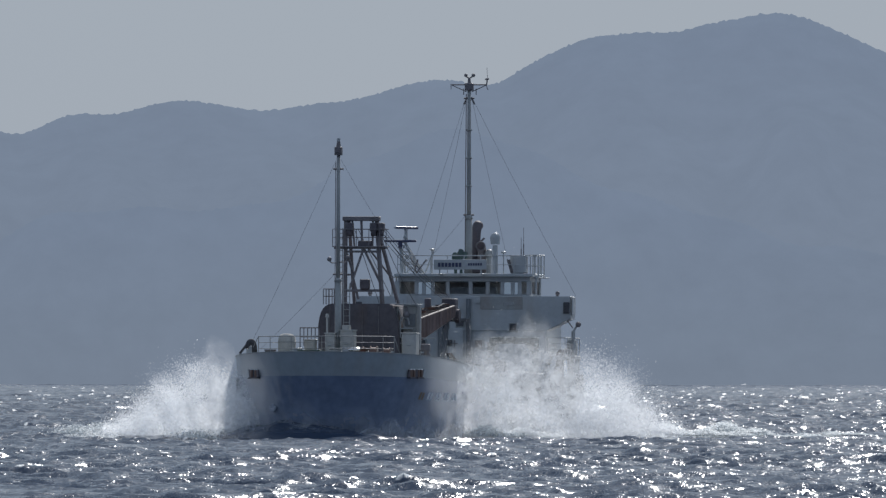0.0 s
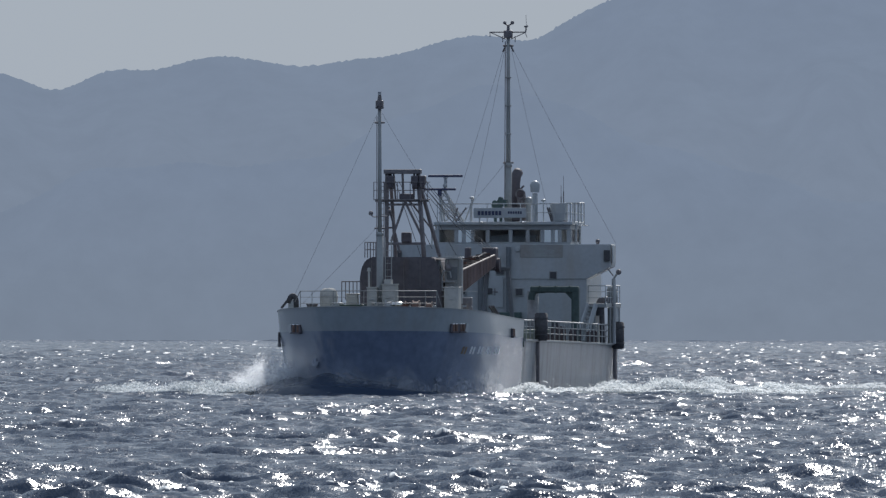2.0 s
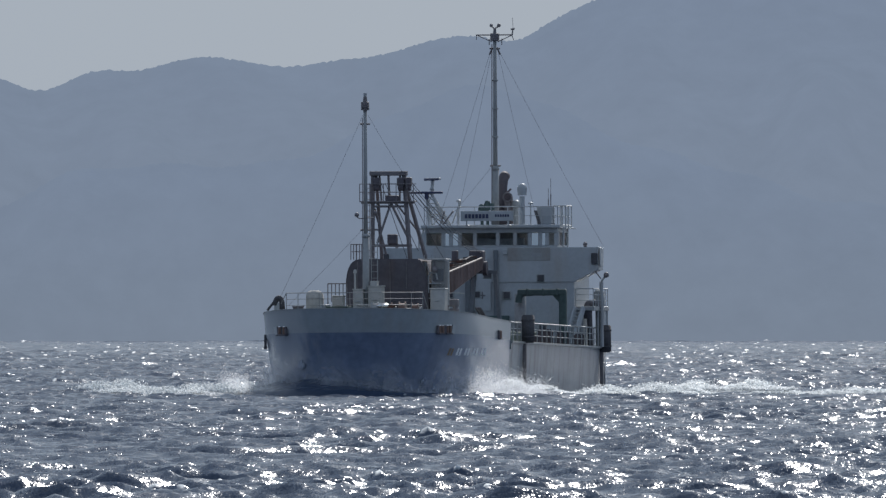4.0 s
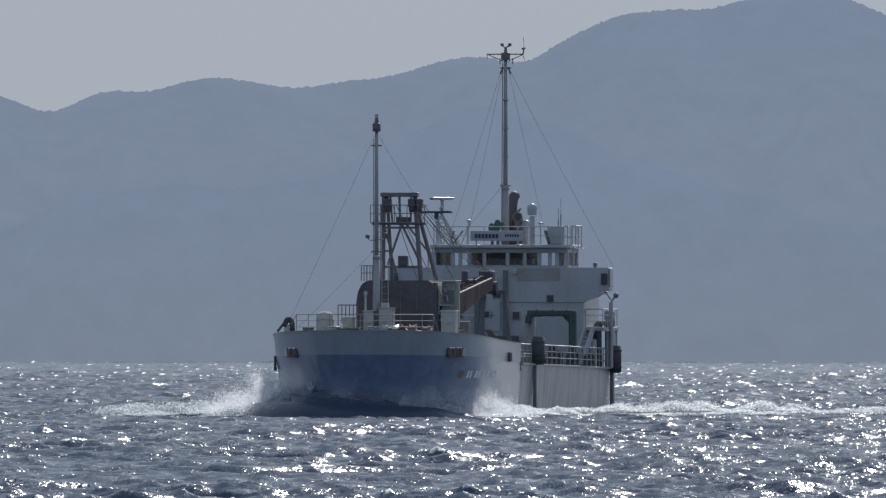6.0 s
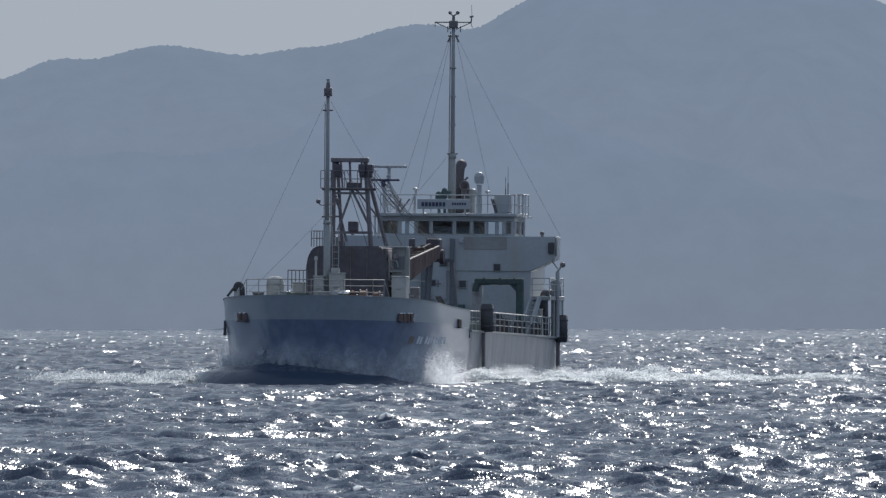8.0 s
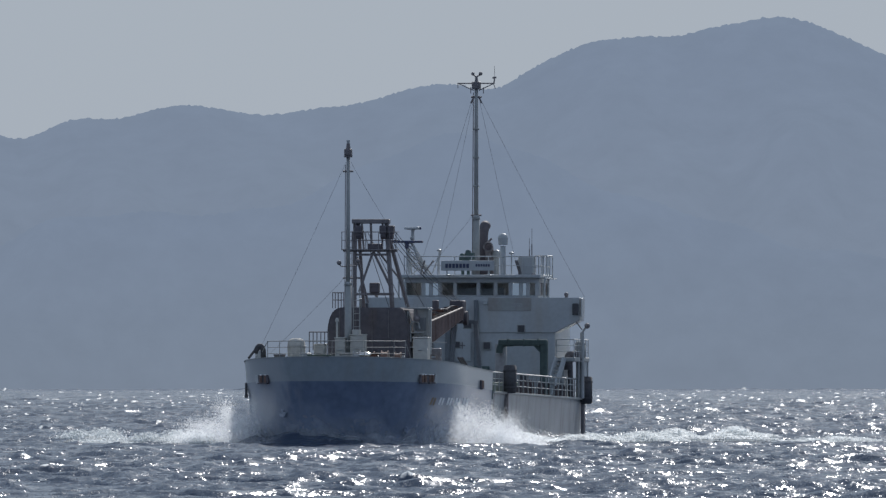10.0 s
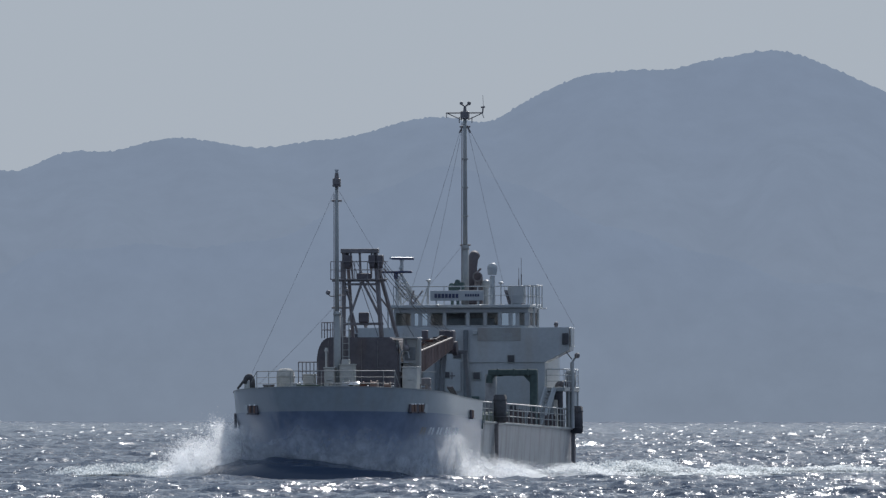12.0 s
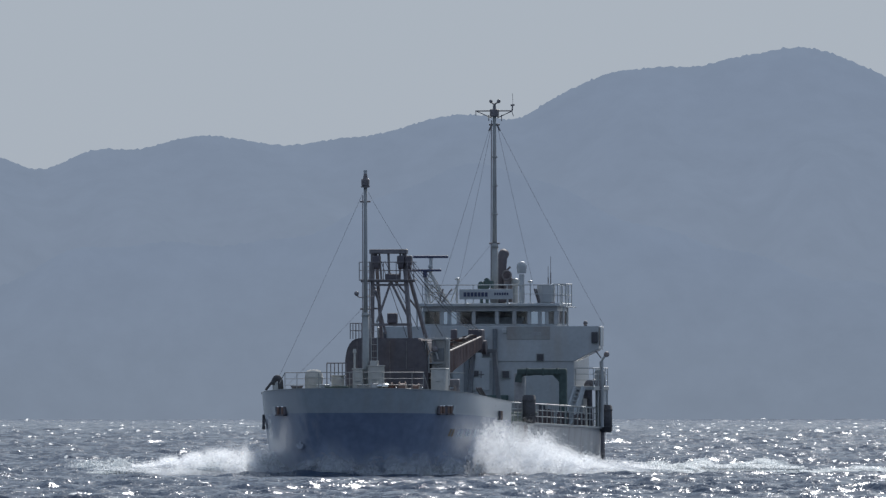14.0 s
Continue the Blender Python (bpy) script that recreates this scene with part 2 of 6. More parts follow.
def lit_shoulders(m, pale, starboard, port):
    """Light on the bow's shoulders, painted into the base colour as a paler tone. Ragged, in runs."""
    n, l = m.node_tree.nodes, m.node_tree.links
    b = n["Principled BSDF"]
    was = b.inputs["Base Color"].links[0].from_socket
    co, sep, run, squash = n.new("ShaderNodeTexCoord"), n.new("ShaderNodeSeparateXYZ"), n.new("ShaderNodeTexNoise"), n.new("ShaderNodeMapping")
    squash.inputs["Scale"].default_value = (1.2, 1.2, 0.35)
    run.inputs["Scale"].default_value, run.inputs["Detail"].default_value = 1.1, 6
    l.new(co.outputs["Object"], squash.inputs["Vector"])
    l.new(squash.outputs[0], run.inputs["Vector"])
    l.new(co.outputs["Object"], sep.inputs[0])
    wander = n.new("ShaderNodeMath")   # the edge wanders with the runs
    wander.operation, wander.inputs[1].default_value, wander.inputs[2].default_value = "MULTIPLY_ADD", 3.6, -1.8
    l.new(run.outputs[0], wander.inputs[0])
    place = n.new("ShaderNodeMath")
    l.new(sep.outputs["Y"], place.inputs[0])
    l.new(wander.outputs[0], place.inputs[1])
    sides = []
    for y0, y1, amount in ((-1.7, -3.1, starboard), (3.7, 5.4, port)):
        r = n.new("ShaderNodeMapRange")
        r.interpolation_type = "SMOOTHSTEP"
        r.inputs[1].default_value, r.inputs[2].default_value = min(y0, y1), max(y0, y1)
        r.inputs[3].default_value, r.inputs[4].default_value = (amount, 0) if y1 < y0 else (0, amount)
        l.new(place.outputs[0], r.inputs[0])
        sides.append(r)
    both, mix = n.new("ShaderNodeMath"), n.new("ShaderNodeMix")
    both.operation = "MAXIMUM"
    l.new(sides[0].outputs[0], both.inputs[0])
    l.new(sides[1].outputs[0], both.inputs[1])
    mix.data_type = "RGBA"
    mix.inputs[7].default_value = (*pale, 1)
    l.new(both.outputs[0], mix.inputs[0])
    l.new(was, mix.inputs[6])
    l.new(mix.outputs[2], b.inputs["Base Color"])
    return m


WHITE = material("white_ship_paint", (0.435, 0.462, 0.48), 0.42, 0, 5, 0.08, streak=0.3, streak_colour=(0.36, 0.29, 0.22))
HULLWHITE = glossed(material("weathered_white_hull", (0.34, 0.36, 0.375), 0.5, 0, 2.5, 0.16, bump=0.25, streak=0.8, streak_colour=(0.14, 0.125, 0.115)), 0.25)
# the pale tone mixed into band and blue stands for light on the shoulders
BAND = lit_shoulders(glossed(material("pale_hull_band", (0.35, 0.393, 0.415), 0.4, 0, 3, 0.1, bump=0.2, streak=0.25, streak_colour=(0.3, 0.25, 0.2)), 0.55), (0.48, 0.49, 0.49), 0.75, 0.45)
BLUE = lit_shoulders(glossed(material("blue_hull_paint", (0.172, 0.218, 0.312), 0.42, 0, 2.5, 0.22, bump=0.25, streak=0.35, streak_colour=(0.12, 0.15, 0.24))), (0.45, 0.47, 0.5), 0.6, 0.14)
BOTTOM = material("dark_bottom_paint", (0.09, 0.05, 0.05), 0.5, 0, 3, 0.3)
DARK = material("dark_brown_steel", (0.112, 0.102, 0.116), 0.68, 0.0, 4, 0.25, streak=0.12)
FRAME = material("dark_grey_steel", (0.195, 0.182, 0.192), 0.6, 0.1, 6, 0.3, streak=0.2)
GREY = material("light_grey_paint", (0.33, 0.345, 0.345), 0.45, 0, 6, 0.1, streak=0.3)
DECK = material("green_deck_paint", (0.08, 0.12, 0.1), 0.6, 0, 3, 0.3, streak=0.15)
RUST = material("rusty_steel", (0.13, 0.062, 0.045), 0.75, 0.1, 7, 0.4)
WEB = material("dark_brown_web_plate", (0.125, 0.107, 0.113), 0.75, 0.0, 5, 0.3, streak=0.2)
# paler tone for the boom's chords: sunlight put into the colour
LITEDGE = material("sunlit_boom_edge", (0.24, 0.215, 0.195), 0.7, 0, 6, 0.3, streak=0.3)
BOOM = material("brown_boom_paint", (0.085, 0.069, 0.066), 0.85, 0.0, 5, 0.3)
RUBBER = material("black_rubber", (0.085, 0.084, 0.092), 0.8, 0, 9, 0.3)
GREEN = material("dark_green_paint", (0.085, 0.125, 0.12), 0.9, 0, 5, 0.25)
WIRE = material("wire_rope", (0.12, 0.12, 0.13), 0.6, 0.4, 20, 0.2)
SIGNINK = material("faded_dark_blue_lettering", (0.05, 0.06, 0.12), 0.6, 0, 12, 0.2)
LETTER = material("white_hull_lettering", (0.84, 0.86, 0.88), 0.5, 0, 6, 0.12)
CHROME = material("polished_metal", (0.8, 0.8, 0.8), 0.16, 1.0, 9, 0.03)
RAIL = material("dull_rail_paint", (0.27, 0.28, 0.285), 0.62, 0, 7, 0.2, streak=0.2)
CANVAS = material("cream_canvas", (0.47, 0.46, 0.43), 0.95, 0, 9, 0.14, streak=0.2)
CANVAS.node_tree.nodes["Principled BSDF"].inputs["Specular IOR Level"].default_value = 0.1
CREAM = material("cream_weathered_paint", (0.47, 0.465, 0.44), 0.5, 0, 5, 0.12, streak=0.3, streak_colour=(0.3, 0.25, 0.2))
PIPEGREY = material("weathered_grey_post_paint", (0.34, 0.345, 0.35), 0.55, 0, 4, 0.2, streak=0.35)
PIPEPAINT = material("dark_blue_grey_pipe_paint", (0.16, 0.18, 0.2), 0.6, 0, 5, 0.2, streak=0.2)
BRONZE = material("rusty_bronze_roller", (0.19, 0.12, 0.095), 0.4, 0.5, 9, 0.3)
STEEL = material("galvanised_steel", (0.36, 0.37, 0.38), 0.5, 0.4, 9, 0.15)
YELLOW = material("ochre_machine_paint", (0.22, 0.155, 0.09), 0.5, 0, 8, 0.25)
INSIDE = material("dim_wheelhouse_lining", (0.7, 0.64, 0.62), 0.7, 0, 6, 0.2)
WEB.node_tree.nodes["Principled BSDF"].inputs["Specular IOR Level"].default_value = 0.0
GLASS = glass_material()
SEA = sea_material()
GLASSY = sea_material("smooth_sea_water", 0.4)   # heaped-up water before the bow, drawn smooth
SPRAY = spray_material("sea_spray", (0.95, 0.975, 1.0), 0.55)
MIST = spray_material("fine_spray", (0.95, 0.975, 1.0), 0.8)
FOAM = spray_material("sea_foam", (0.86, 0.89, 0.9), 0.4)
VEIL = veil_material()
HILL = haze_glow_material("far_hills", (0.196, 0.24, 0.314), (0.19, 0.24, 0.33), 95.0, 1.0)
SPUR = haze_glow_material("nearer_hills", (0.187, 0.23, 0.301), (0.185, 0.234, 0.321), 45.0, 1.0)


# ---- mesh helpers ----
def mesh_of(bm, name, mats, smooth=False):
    me = bpy.data.meshes.new(name)
    bm.normal_update()
    bm.to_mesh(me)
    bm.free()
    for m in (mats if isinstance(mats, (list, tuple)) else [mats]):
        me.materials.append(m)
    if smooth:
        me.shade_smooth()
    return me


def part(name, bm, mats, parent, label="", smooth=False):
    ob = new(name, mesh_of(bm, name, mats, smooth))
    ob.parent = parent
    return tagged(ob, label)


def box(bm, lo, hi, bevel=0.02, taper=None):
    """A box between two corners, its edges rounded; taper scales the top about its middle (x, y)."""
    lo, hi = Vector(lo), Vector(hi)
    mid, size = (lo + hi) / 2, hi - lo
    made = bmesh.ops.create_cube(bm, size=1.0, matrix=Matrix.Translation(mid) @ Matrix.Diagonal((*size, 1)))["verts"]
    if taper:
        for v in made:
            if v.co.z > mid.z:
                v.co.x = mid.x + (v.co.x - mid.x) * taper[0]
                v.co.y = mid.y + (v.co.y - mid.y) * taper[1]
    if bevel:
        bmesh.ops.bevel(bm, geom=list({e for v in made for e in v.link_edges}), offset=min(bevel, min(size) * 0.4), segments=2, affect="EDGES", profile=0.5)


def rod(bm, p, q, r, r2=None, n=8):
    p, q = Vector(p), Vector(q)
    way = q - p
    turn = way.to_track_quat("Z", "Y").to_matrix().to_4x4()
    bmesh.ops.create_cone(bm, cap_ends=True, segments=n, radius1=r, radius2=r if r2 is None else r2, depth=way.length,
                          matrix=Matrix.Translation((p + q) / 2) @ turn)


def beam(bm, p, q, w, d):
    """A square bar from p to q."""
    p, q = Vector(p), Vector(q)
    way = q - p
    turn = way.to_track_quat("Z", "Y").to_matrix().to_4x4()
    made = bmesh.ops.create_cube(bm, size=1.0, matrix=Matrix.Translation((p + q) / 2) @ turn @ Matrix.Diagonal((w, d, way.length, 1)))["verts"]
    bmesh.ops.bevel(bm, geom=list({e for v in made for e in v.link_edges}), offset=min(w, d) * 0.12, segments=1, affect="EDGES")


def ball(bm, c, r, squash=1.0, n=14):
    bmesh.ops.create_uvsphere(bm, u_segments=n, v_segments=n // 2 + 2, radius=r, matrix=Matrix.Translation(c) @ Matrix.Diagonal((1, 1, squash, 1)))


def bent(bm, pts, r, n=8):
    """One continuous pipe through the points, its bends rounded, its ends closed."""
    pts = [Vector(p) for p in pts]
    path = [pts[0]]
    for p, c, q in zip(pts, pts[1:], pts[2:]):
        k = min(r * 1.5, (c - p).length * 0.45, (q - c).length * 0.45)
        s, e = c + (p - c).normalized() * k, c + (q - c).normalized() * k
        path += [s.lerp(c, u).lerp(c.lerp(e, u), u) for u in (0.0, 0.5, 1.0)]
    path.append(pts[-1])
    side = (path[1] - path[0]).orthogonal().normalized()
    rings = []
    for i, p in enumerate(path):
        t = (path[min(i + 1, len(path) - 1)] - path[max(i - 1, 0)]).normalized()
        side = (side - t * side.dot(t)).normalized()
        up = t.cross(side)
        rings.append([bm.verts.new(p + (side * math.cos(2 * math.pi * j / n) + up * math.sin(2 * math.pi * j / n)) * r) for j in range(n)])
    for a, b in zip(rings, rings[1:]):
        for j in range(n):
            bm.faces.new((a[j], a[(j + 1) % n], b[(j + 1) % n], b[j]))
    bm.faces.new(rings[0][::-1])
    bm.faces.new(rings[-1])


def bm_new():
    return bmesh.new()


# ---- the sea: one sheet out past the far shore, finest where it lies before the lens ----
def sea():
    rng = np.random.default_rng(5)
    rows, d = [], 300.0
    while d < 5200:
        rows.append(d)
        d += 0.2 + 0.0003 * d + 1.1 * (d / 2200) ** 3
    y = np.array([-900.0, -300.0, -80.0, 40.0, 150.0, 230.0] + rows + [5600.0, 6400.0])
    across = 190
    u = np.concatenate([[-1.0] * 4, np.linspace(-1, 1, across), [1.0] * 4])
    reach = np.concatenate([[-3000.0, -1200.0, -420.0, -60.0], np.zeros(across), [60.0, 420.0, 1200.0, 3000.0]])
    half = np.clip(0.0285 * np.abs(y) + 2.5, 6, None)
    X = u[None, :] * half[:, None] + reach[None, :]
    Y = np.repeat(y[:, None], len(u), 1)
    Z, DX, DY = np.zeros_like(X), np.zeros_like(X), np.zeros_like(X)
    steep = np.zeros_like(X)
    for k in range(84):
        chop = k < 60   # short chop, then the longer seas it rides on
        length = 0.65 * 7.0 ** rng.random() if chop else rng.uniform(4.5, 15.0)
        turn = rng.normal(0.35, 0.55) if chop else rng.normal(0.2, 0.5)
        kx, ky = math.sin(turn) * 2 * math.pi / length, math.cos(turn) * 2 * math.pi / length
        amp = (0.0118 * length ** 0.5 if chop else 0.0096 * length ** 0.55) * rng.uniform(0.6, 1.3)
        ph = kx * X + ky * Y + rng.uniform(0, 6.283)
        s, c = np.sin(ph), np.cos(ph)
        Z += amp * s
        DX += amp * math.sin(turn) * c
        DY += amp * math.cos(turn) * c
        steep += amp * 2 * math.pi / length * s
    # gusts: patches of rougher and calmer water
    # open water far out runs steeper than in the lee near the shore
    open_sea = 1.0 + 0.3 * np.clip((Y - 1000) / 1200, 0, 1)
    gust = 0.86 + 0.13 * np.sin(X / 19 + Y / 31 + 1.0) + 0.1 * np.sin(Y / 53 - X / 23)
    fine = (np.abs(reach) < 1)[None, :] * ((Y > 280) & (Y < 5300))
    gust = gust * open_sea
    Z, DX, DY = Z * gust * fine, DX * gust * fine, DY * gust * fine
    foam = np.clip((steep * gust - 0.75) / 0.4, 0, 1) * fine
    co = np.stack([X + DX * 0.9, Y + DY * 0.9, Z], -1).reshape(-1, 3).astype(np.float32)
    r, c = X.shape
    a = (np.arange(r - 1)[:, None] * c + np.arange(c - 1)[None, :]).ravel()
    quads = np.stack([a, a + 1, a + 1 + c, a + c], -1).astype(np.int32)
    me = bpy.data.meshes.new("water")
    me.vertices.add(len(co))
    me.vertices.foreach_set("co", co.ravel())
    me.loops.add(quads.size)
    me.loops.foreach_set("vertex_index", quads.ravel())
    me.polygons.add(len(quads))
    me.polygons.foreach_set("loop_start", np.arange(0, quads.size, 4, dtype=np.int32))
    me.polygons.foreach_set("loop_total", np.full(len(quads), 4, dtype=np.int32))
    me.update(calc_edges=True)
    me.attributes.new("foam", "FLOAT", "POINT").data.foreach_set("value", foam.ravel().astype(np.float32))
    me.materials.append(SEA)
    me.shade_smooth()
    return tagged(new("water", me), "choppy dark blue-green sea glittering against the sun", "sea", kind="structure")


WATER = sea()


# ---- the far shore: wooded hills across the strait, paled by haze put into their glow ----
def ridge(name, label, crest, y0, y1, mat, rough, seed):
    """Slopes that rise from the water at y0 to the crest at y1; crest(x) is the height there."""
    step, deep = 0.6, 24
    xs = np.arange(-420, 420, step)
    tops = np.array([crest(x) for x in xs])
    co = []
    for j in range(deep + 2):
        v = j / deep
        for i, x in enumerate(xs):
            if j <= deep:
                yy = y0 + (y1 - y0) * v + 9 * math.sin(x / 47 + seed) * (1 - v)
                rise = v ** 0.8
                gully = noise.noise(Vector((x * 0.045, v * 2.2, seed))) * 0.16 * math.sin(math.pi * v)
                z = tops[i] * max(0, rise + gully) + rough * v * (0.7 * noise.noise(Vector((x * 0.6, v * 9, seed))) + 0.8 * noise.noise(Vector((x * 1.45, v * 17, seed))))
                z = -0.3 if j == 0 else z
            else:
                yy, z = y1 + 60, -0.3
            co.append((x, yy, z))
    c = len(xs)
    faces = [(j * c + i, j * c + i + 1, (j + 1) * c + i + 1, (j + 1) * c + i) for j in range(deep + 1) for i in range(c - 1)]
    me = bpy.data.meshes.new(name)
    me.from_pydata(co, [], faces)
    me.materials.append(mat)
    me.shade_smooth()
    return tagged(new(name, me), label, "hills", kind="structure")


# the skyline rises to the right in knolls, one every 8 m along it
KNOLLS = (20.0, 10.8, 9.7, 7.5, 5.5, 4.4, 0.7, 3.4, 5.2, 3.2, 4.1, 5.3, 4.8, 3.6, 2.3, 2.2, 3.1, 2.4, 3.3, 4.4, 4.9, 4.3, 1.7, 6.1, 6.8, 9.3, 8.4, 9.3, 7.5, 9.6, 9.1, 10.3, 9.6,
          7.5, 5.1, 2.9, 0.5, -1.0, -5.3)


def main_crest(x):
    inside = min(max(x, -153), 145)
    edge = 72 + 0.09 * inside + sum(h * math.exp(-((inside + 156 - 8 * k) / 8.5) ** 2) for k, h in enumerate(KNOLLS))
    return float(edge if inside == x else edge * 0.75 + 12 * math.sin(x / 60) + 0.02 * edge * math.sin(x / 17))


# a flat-topped spur on the one hand, a longer shoulder that rises behind the ship on the other
SPURS = ((-420, 10), (-160, 14), (-125, 30), (-108, 38), (-89, 45), (-70, 46.5), (-50, 45), (-42, 43.5), (-30, 50), (-9, 62), (10, 66), (30, 60), (60, 47), (95, 38), (140, 30), (420, 12))


def spur_crest(x):
    rounded = sum(np.interp(x + d, *zip(*SPURS)) for d in (-8, -4, 0, 4, 8)) / 5
    return float(rounded + 0.9 * math.sin(x / 9) + 0.7 * math.sin(x / 4.1))


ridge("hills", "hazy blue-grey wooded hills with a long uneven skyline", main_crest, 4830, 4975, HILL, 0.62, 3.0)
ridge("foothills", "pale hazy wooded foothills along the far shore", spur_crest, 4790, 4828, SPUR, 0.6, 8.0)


# ---- the ship: x forward from the foremast, y to port, z up from the waterline ----
SHIP_ROOT = tagged(new("cargo_ship"), "blue and white gravel carrier with deck crane, under way", "ship")
BEAM = 5.8


def half_beam(a, z):
    """Half the width of the hull at a, for the height z: a full rounded bow, finer below."""
    nose = 6.6 - 0.34 * (4.4 - z) - (0.5 if z < 0 else 0) * min(1, -z)
    full = -3.5 - 0.7 * (4.4 - z)
    if a < full:
        w = BEAM
    else:
        u = min(1.0, (a - full) / (nose - full))
        w = BEAM * max(0.0, 1 - u ** 2.7) ** (1 / 2.15)
    if a < -44:
        w *= 1 - 0.03 * ((-44 - a) / 6) ** 2
    return w * (1 - 0.012 * max(0, 3 - z))


def stem(z):
    return 6.6 - 0.34 * (4.4 - z) - (0.5 if z < 0 else 0) * min(1, -z)


def sheer(a):
    """Top of the bulwark forward, rising to the stem."""
    return 4.42 - 0.043 * (6.6 - a) if a > -4 else 3.964 + 0.029 * (a + 4)


def band_edge(a):
    return 3.13 - 0.021 * (6.6 - a)


BREAK = -13.7        # where the bulwark ends and the lower side deck begins
STERN = -49.6


def deck_edge(a):
    return 2.56 + 0.0095 * (a + 22.8)


def outline(z, n=44):
    """Points of the hull's edge at one height from the stem aft, port side, to the break."""
    s = stem(z)
    full = -3.5 - 0.7 * (4.4 - z)
    pts = [(s - (s - full) * (1 - math.cos(math.pi / 2 * i / n)), 0) for i in range(n + 1)]
    pts = [(a, half_beam(a, z)) for a, _ in pts]
    return pts


def berth(across, z):
    """The place on the bow's curve that lies so far across the line of sight."""
    side = 1 if across > 0 else -1
    return min(((a, half_beam(a, z) * side) for a in np.arange(-9 if across > 0 else -3, stem(z), 0.02)), key=lambda p: abs(-0.156 * p[0] + 0.988 * p[1] - across))


def hull():
    bm = bm_new()
    n = 44
    s0 = [-1.6, -0.35, 0.6, 1.6, 2.4, None, 3.7, None]
    aft_a = [-7, -10, -12.2, BREAK]
    lines = []
    for side in (1, -1):
        grid = []
        for k, z in enumerate(s0):
            row = []
            for i in range(n + 1):
                zz = z
                a_guess = stem(3.5) - (stem(3.5) + 3.5) * (1 - math.cos(math.pi / 2 * i / n))
                top = k == len(s0) - 1
                if k == 5:
                    zz = band_edge(a_guess)
                elif top:
                    zz = sheer(a_guess)
                a, w = outline(zz, n)[i]
                row.append((a, side * w, zz))
            for a in aft_a:
                zz = z if z is not None else (band_edge(a) if k == 5 else sheer(a))
                zz = min(zz, sheer(a) - 0.05) if k == 6 else zz
                row.append((a, side * half_beam(a, zz), zz))
            grid.append(row)
        lines.append(grid)
    for grid in lines:
        vs = [[bm.verts.new(p) for p in row] for row in grid]
        for k in range(len(vs) - 1):
            for i in range(len(vs[0]) - 1):
                f = bm.faces.new((vs[k][i], vs[k][i + 1], vs[k + 1][i + 1], vs[k + 1][i]))
                f.material_index = 2 if k < 1 else (0 if k < 5 else 1)
                f.smooth = True
    # the straight side aft of the break
    stations = [BREAK - 36.0 * i / 18 for i in range(19)]
    for side in (1, -1):
        rows = []
        for k in range(5):
            row = []
            for a in stations:
                z = (-1.6, -0.35, 0.9, 1.8, deck_edge(a))[k]
                row.append(bm.verts.new((a, side * half_beam(a, z), z)))
            rows.append(row)
        for k in range(4):
            for i in range(18):
                f = bm.faces.new((rows[k][i], rows[k][i + 1], rows[k + 1][i + 1], rows[k + 1][i]))
                f.material_index = 2 if k < 1 else 3
                f.smooth = True
    # transom
    tr = [[bm.verts.new((STERN - 0.1, s * BEAM * 0.955, z)) for s in (-1, 1)] for z in (-1.6, 2.28)]
    f = bm.faces.new((tr[0][0], tr[0][1], tr[1][1], tr[1][0]))
    f.material_index = 3
    bmesh.ops.remove_doubles(bm, verts=bm.verts, dist=0.002)
    bmesh.ops.recalc_face_normals(bm, faces=bm.faces)
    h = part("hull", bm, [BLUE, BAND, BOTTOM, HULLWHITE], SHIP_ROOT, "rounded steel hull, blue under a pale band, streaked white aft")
    # cap and inside of the bulwark
    bm = bm_new()
    for side in (1, -1):
        prev = None
        for i in range(n + 1 + len(aft_a)):
            if i <= n:
                a_guess = stem(3.5) - (stem(3.5) + 3.5) * (1 - math.cos(math.pi / 2 * i / n))
                z = sheer(a_guess)
                a, w = outline(z, n)[i]
            else:
                a = aft_a[i - n - 1]
                z = sheer(a)
                w = half_beam(a, z)
            aa, ww = (a - 0.14, max(0, w - 0.14))
            q = [bm.verts.new(p) for p in ((a + 0.03, side * (w + 0.03), z), (a + 0.03, side * (w + 0.03), z + 0.05), (aa, side * ww, z + 0.05), (aa - 0.42, side * max(0, ww - 0.24), z - 1.0))]
            if prev:
                for u, v in ((0, 1), (1, 2), (2, 3)):
                    bm.faces.new((prev[u], prev[v], q[v], q[u]))
            prev = q
    part("bulwark_cap", bm, GREY, h, "worn pale bulwark rim")
    # decks
    bm = bm_new()
    ring = [(a - 0.2, max(0.02, w - 0.18)) for a, w in outline(3.35, 24)] + [(BREAK, BEAM - 0.1)]
    vs = [bm.verts.new((a, w, 3.36)) for a, w in ring] + [bm.verts.new((a, -w, 3.36)) for a, w in reversed(ring)]
    bm.faces.new(vs)
    vs = [bm.verts.new((BREAK, s * BEAM, z)) for s, z in ((1, 3.36), (-1, 3.36), (-1, 2.2), (1, 2.2))]
    bm.faces.new(vs)
    part("forecastle_deck", bm, DECK, SHIP_ROOT)
    bm = bm_new()
    box(bm, (STERN, -5.62, 2.1), (BREAK - 0.02, 5.62, 2.3), 0)
    part("main_deck", bm, DECK, SHIP_ROOT)
    bm = bm_new()
    for s in (-1, 1):
        box(bm, (-36, s * 4.5 - 0.1, 2.3), (-15, s * 4.5 + 0.1, 3.15), 0.03)
    for a in (-36, -15):
        box(bm, (a - 0.1, -4.4, 2.3), (a + 0.1, 4.4, 3.15), 0.03)
    coaming = part("hatch_coaming", bm, DECK, SHIP_ROOT, "steel coaming round the cargo hold")
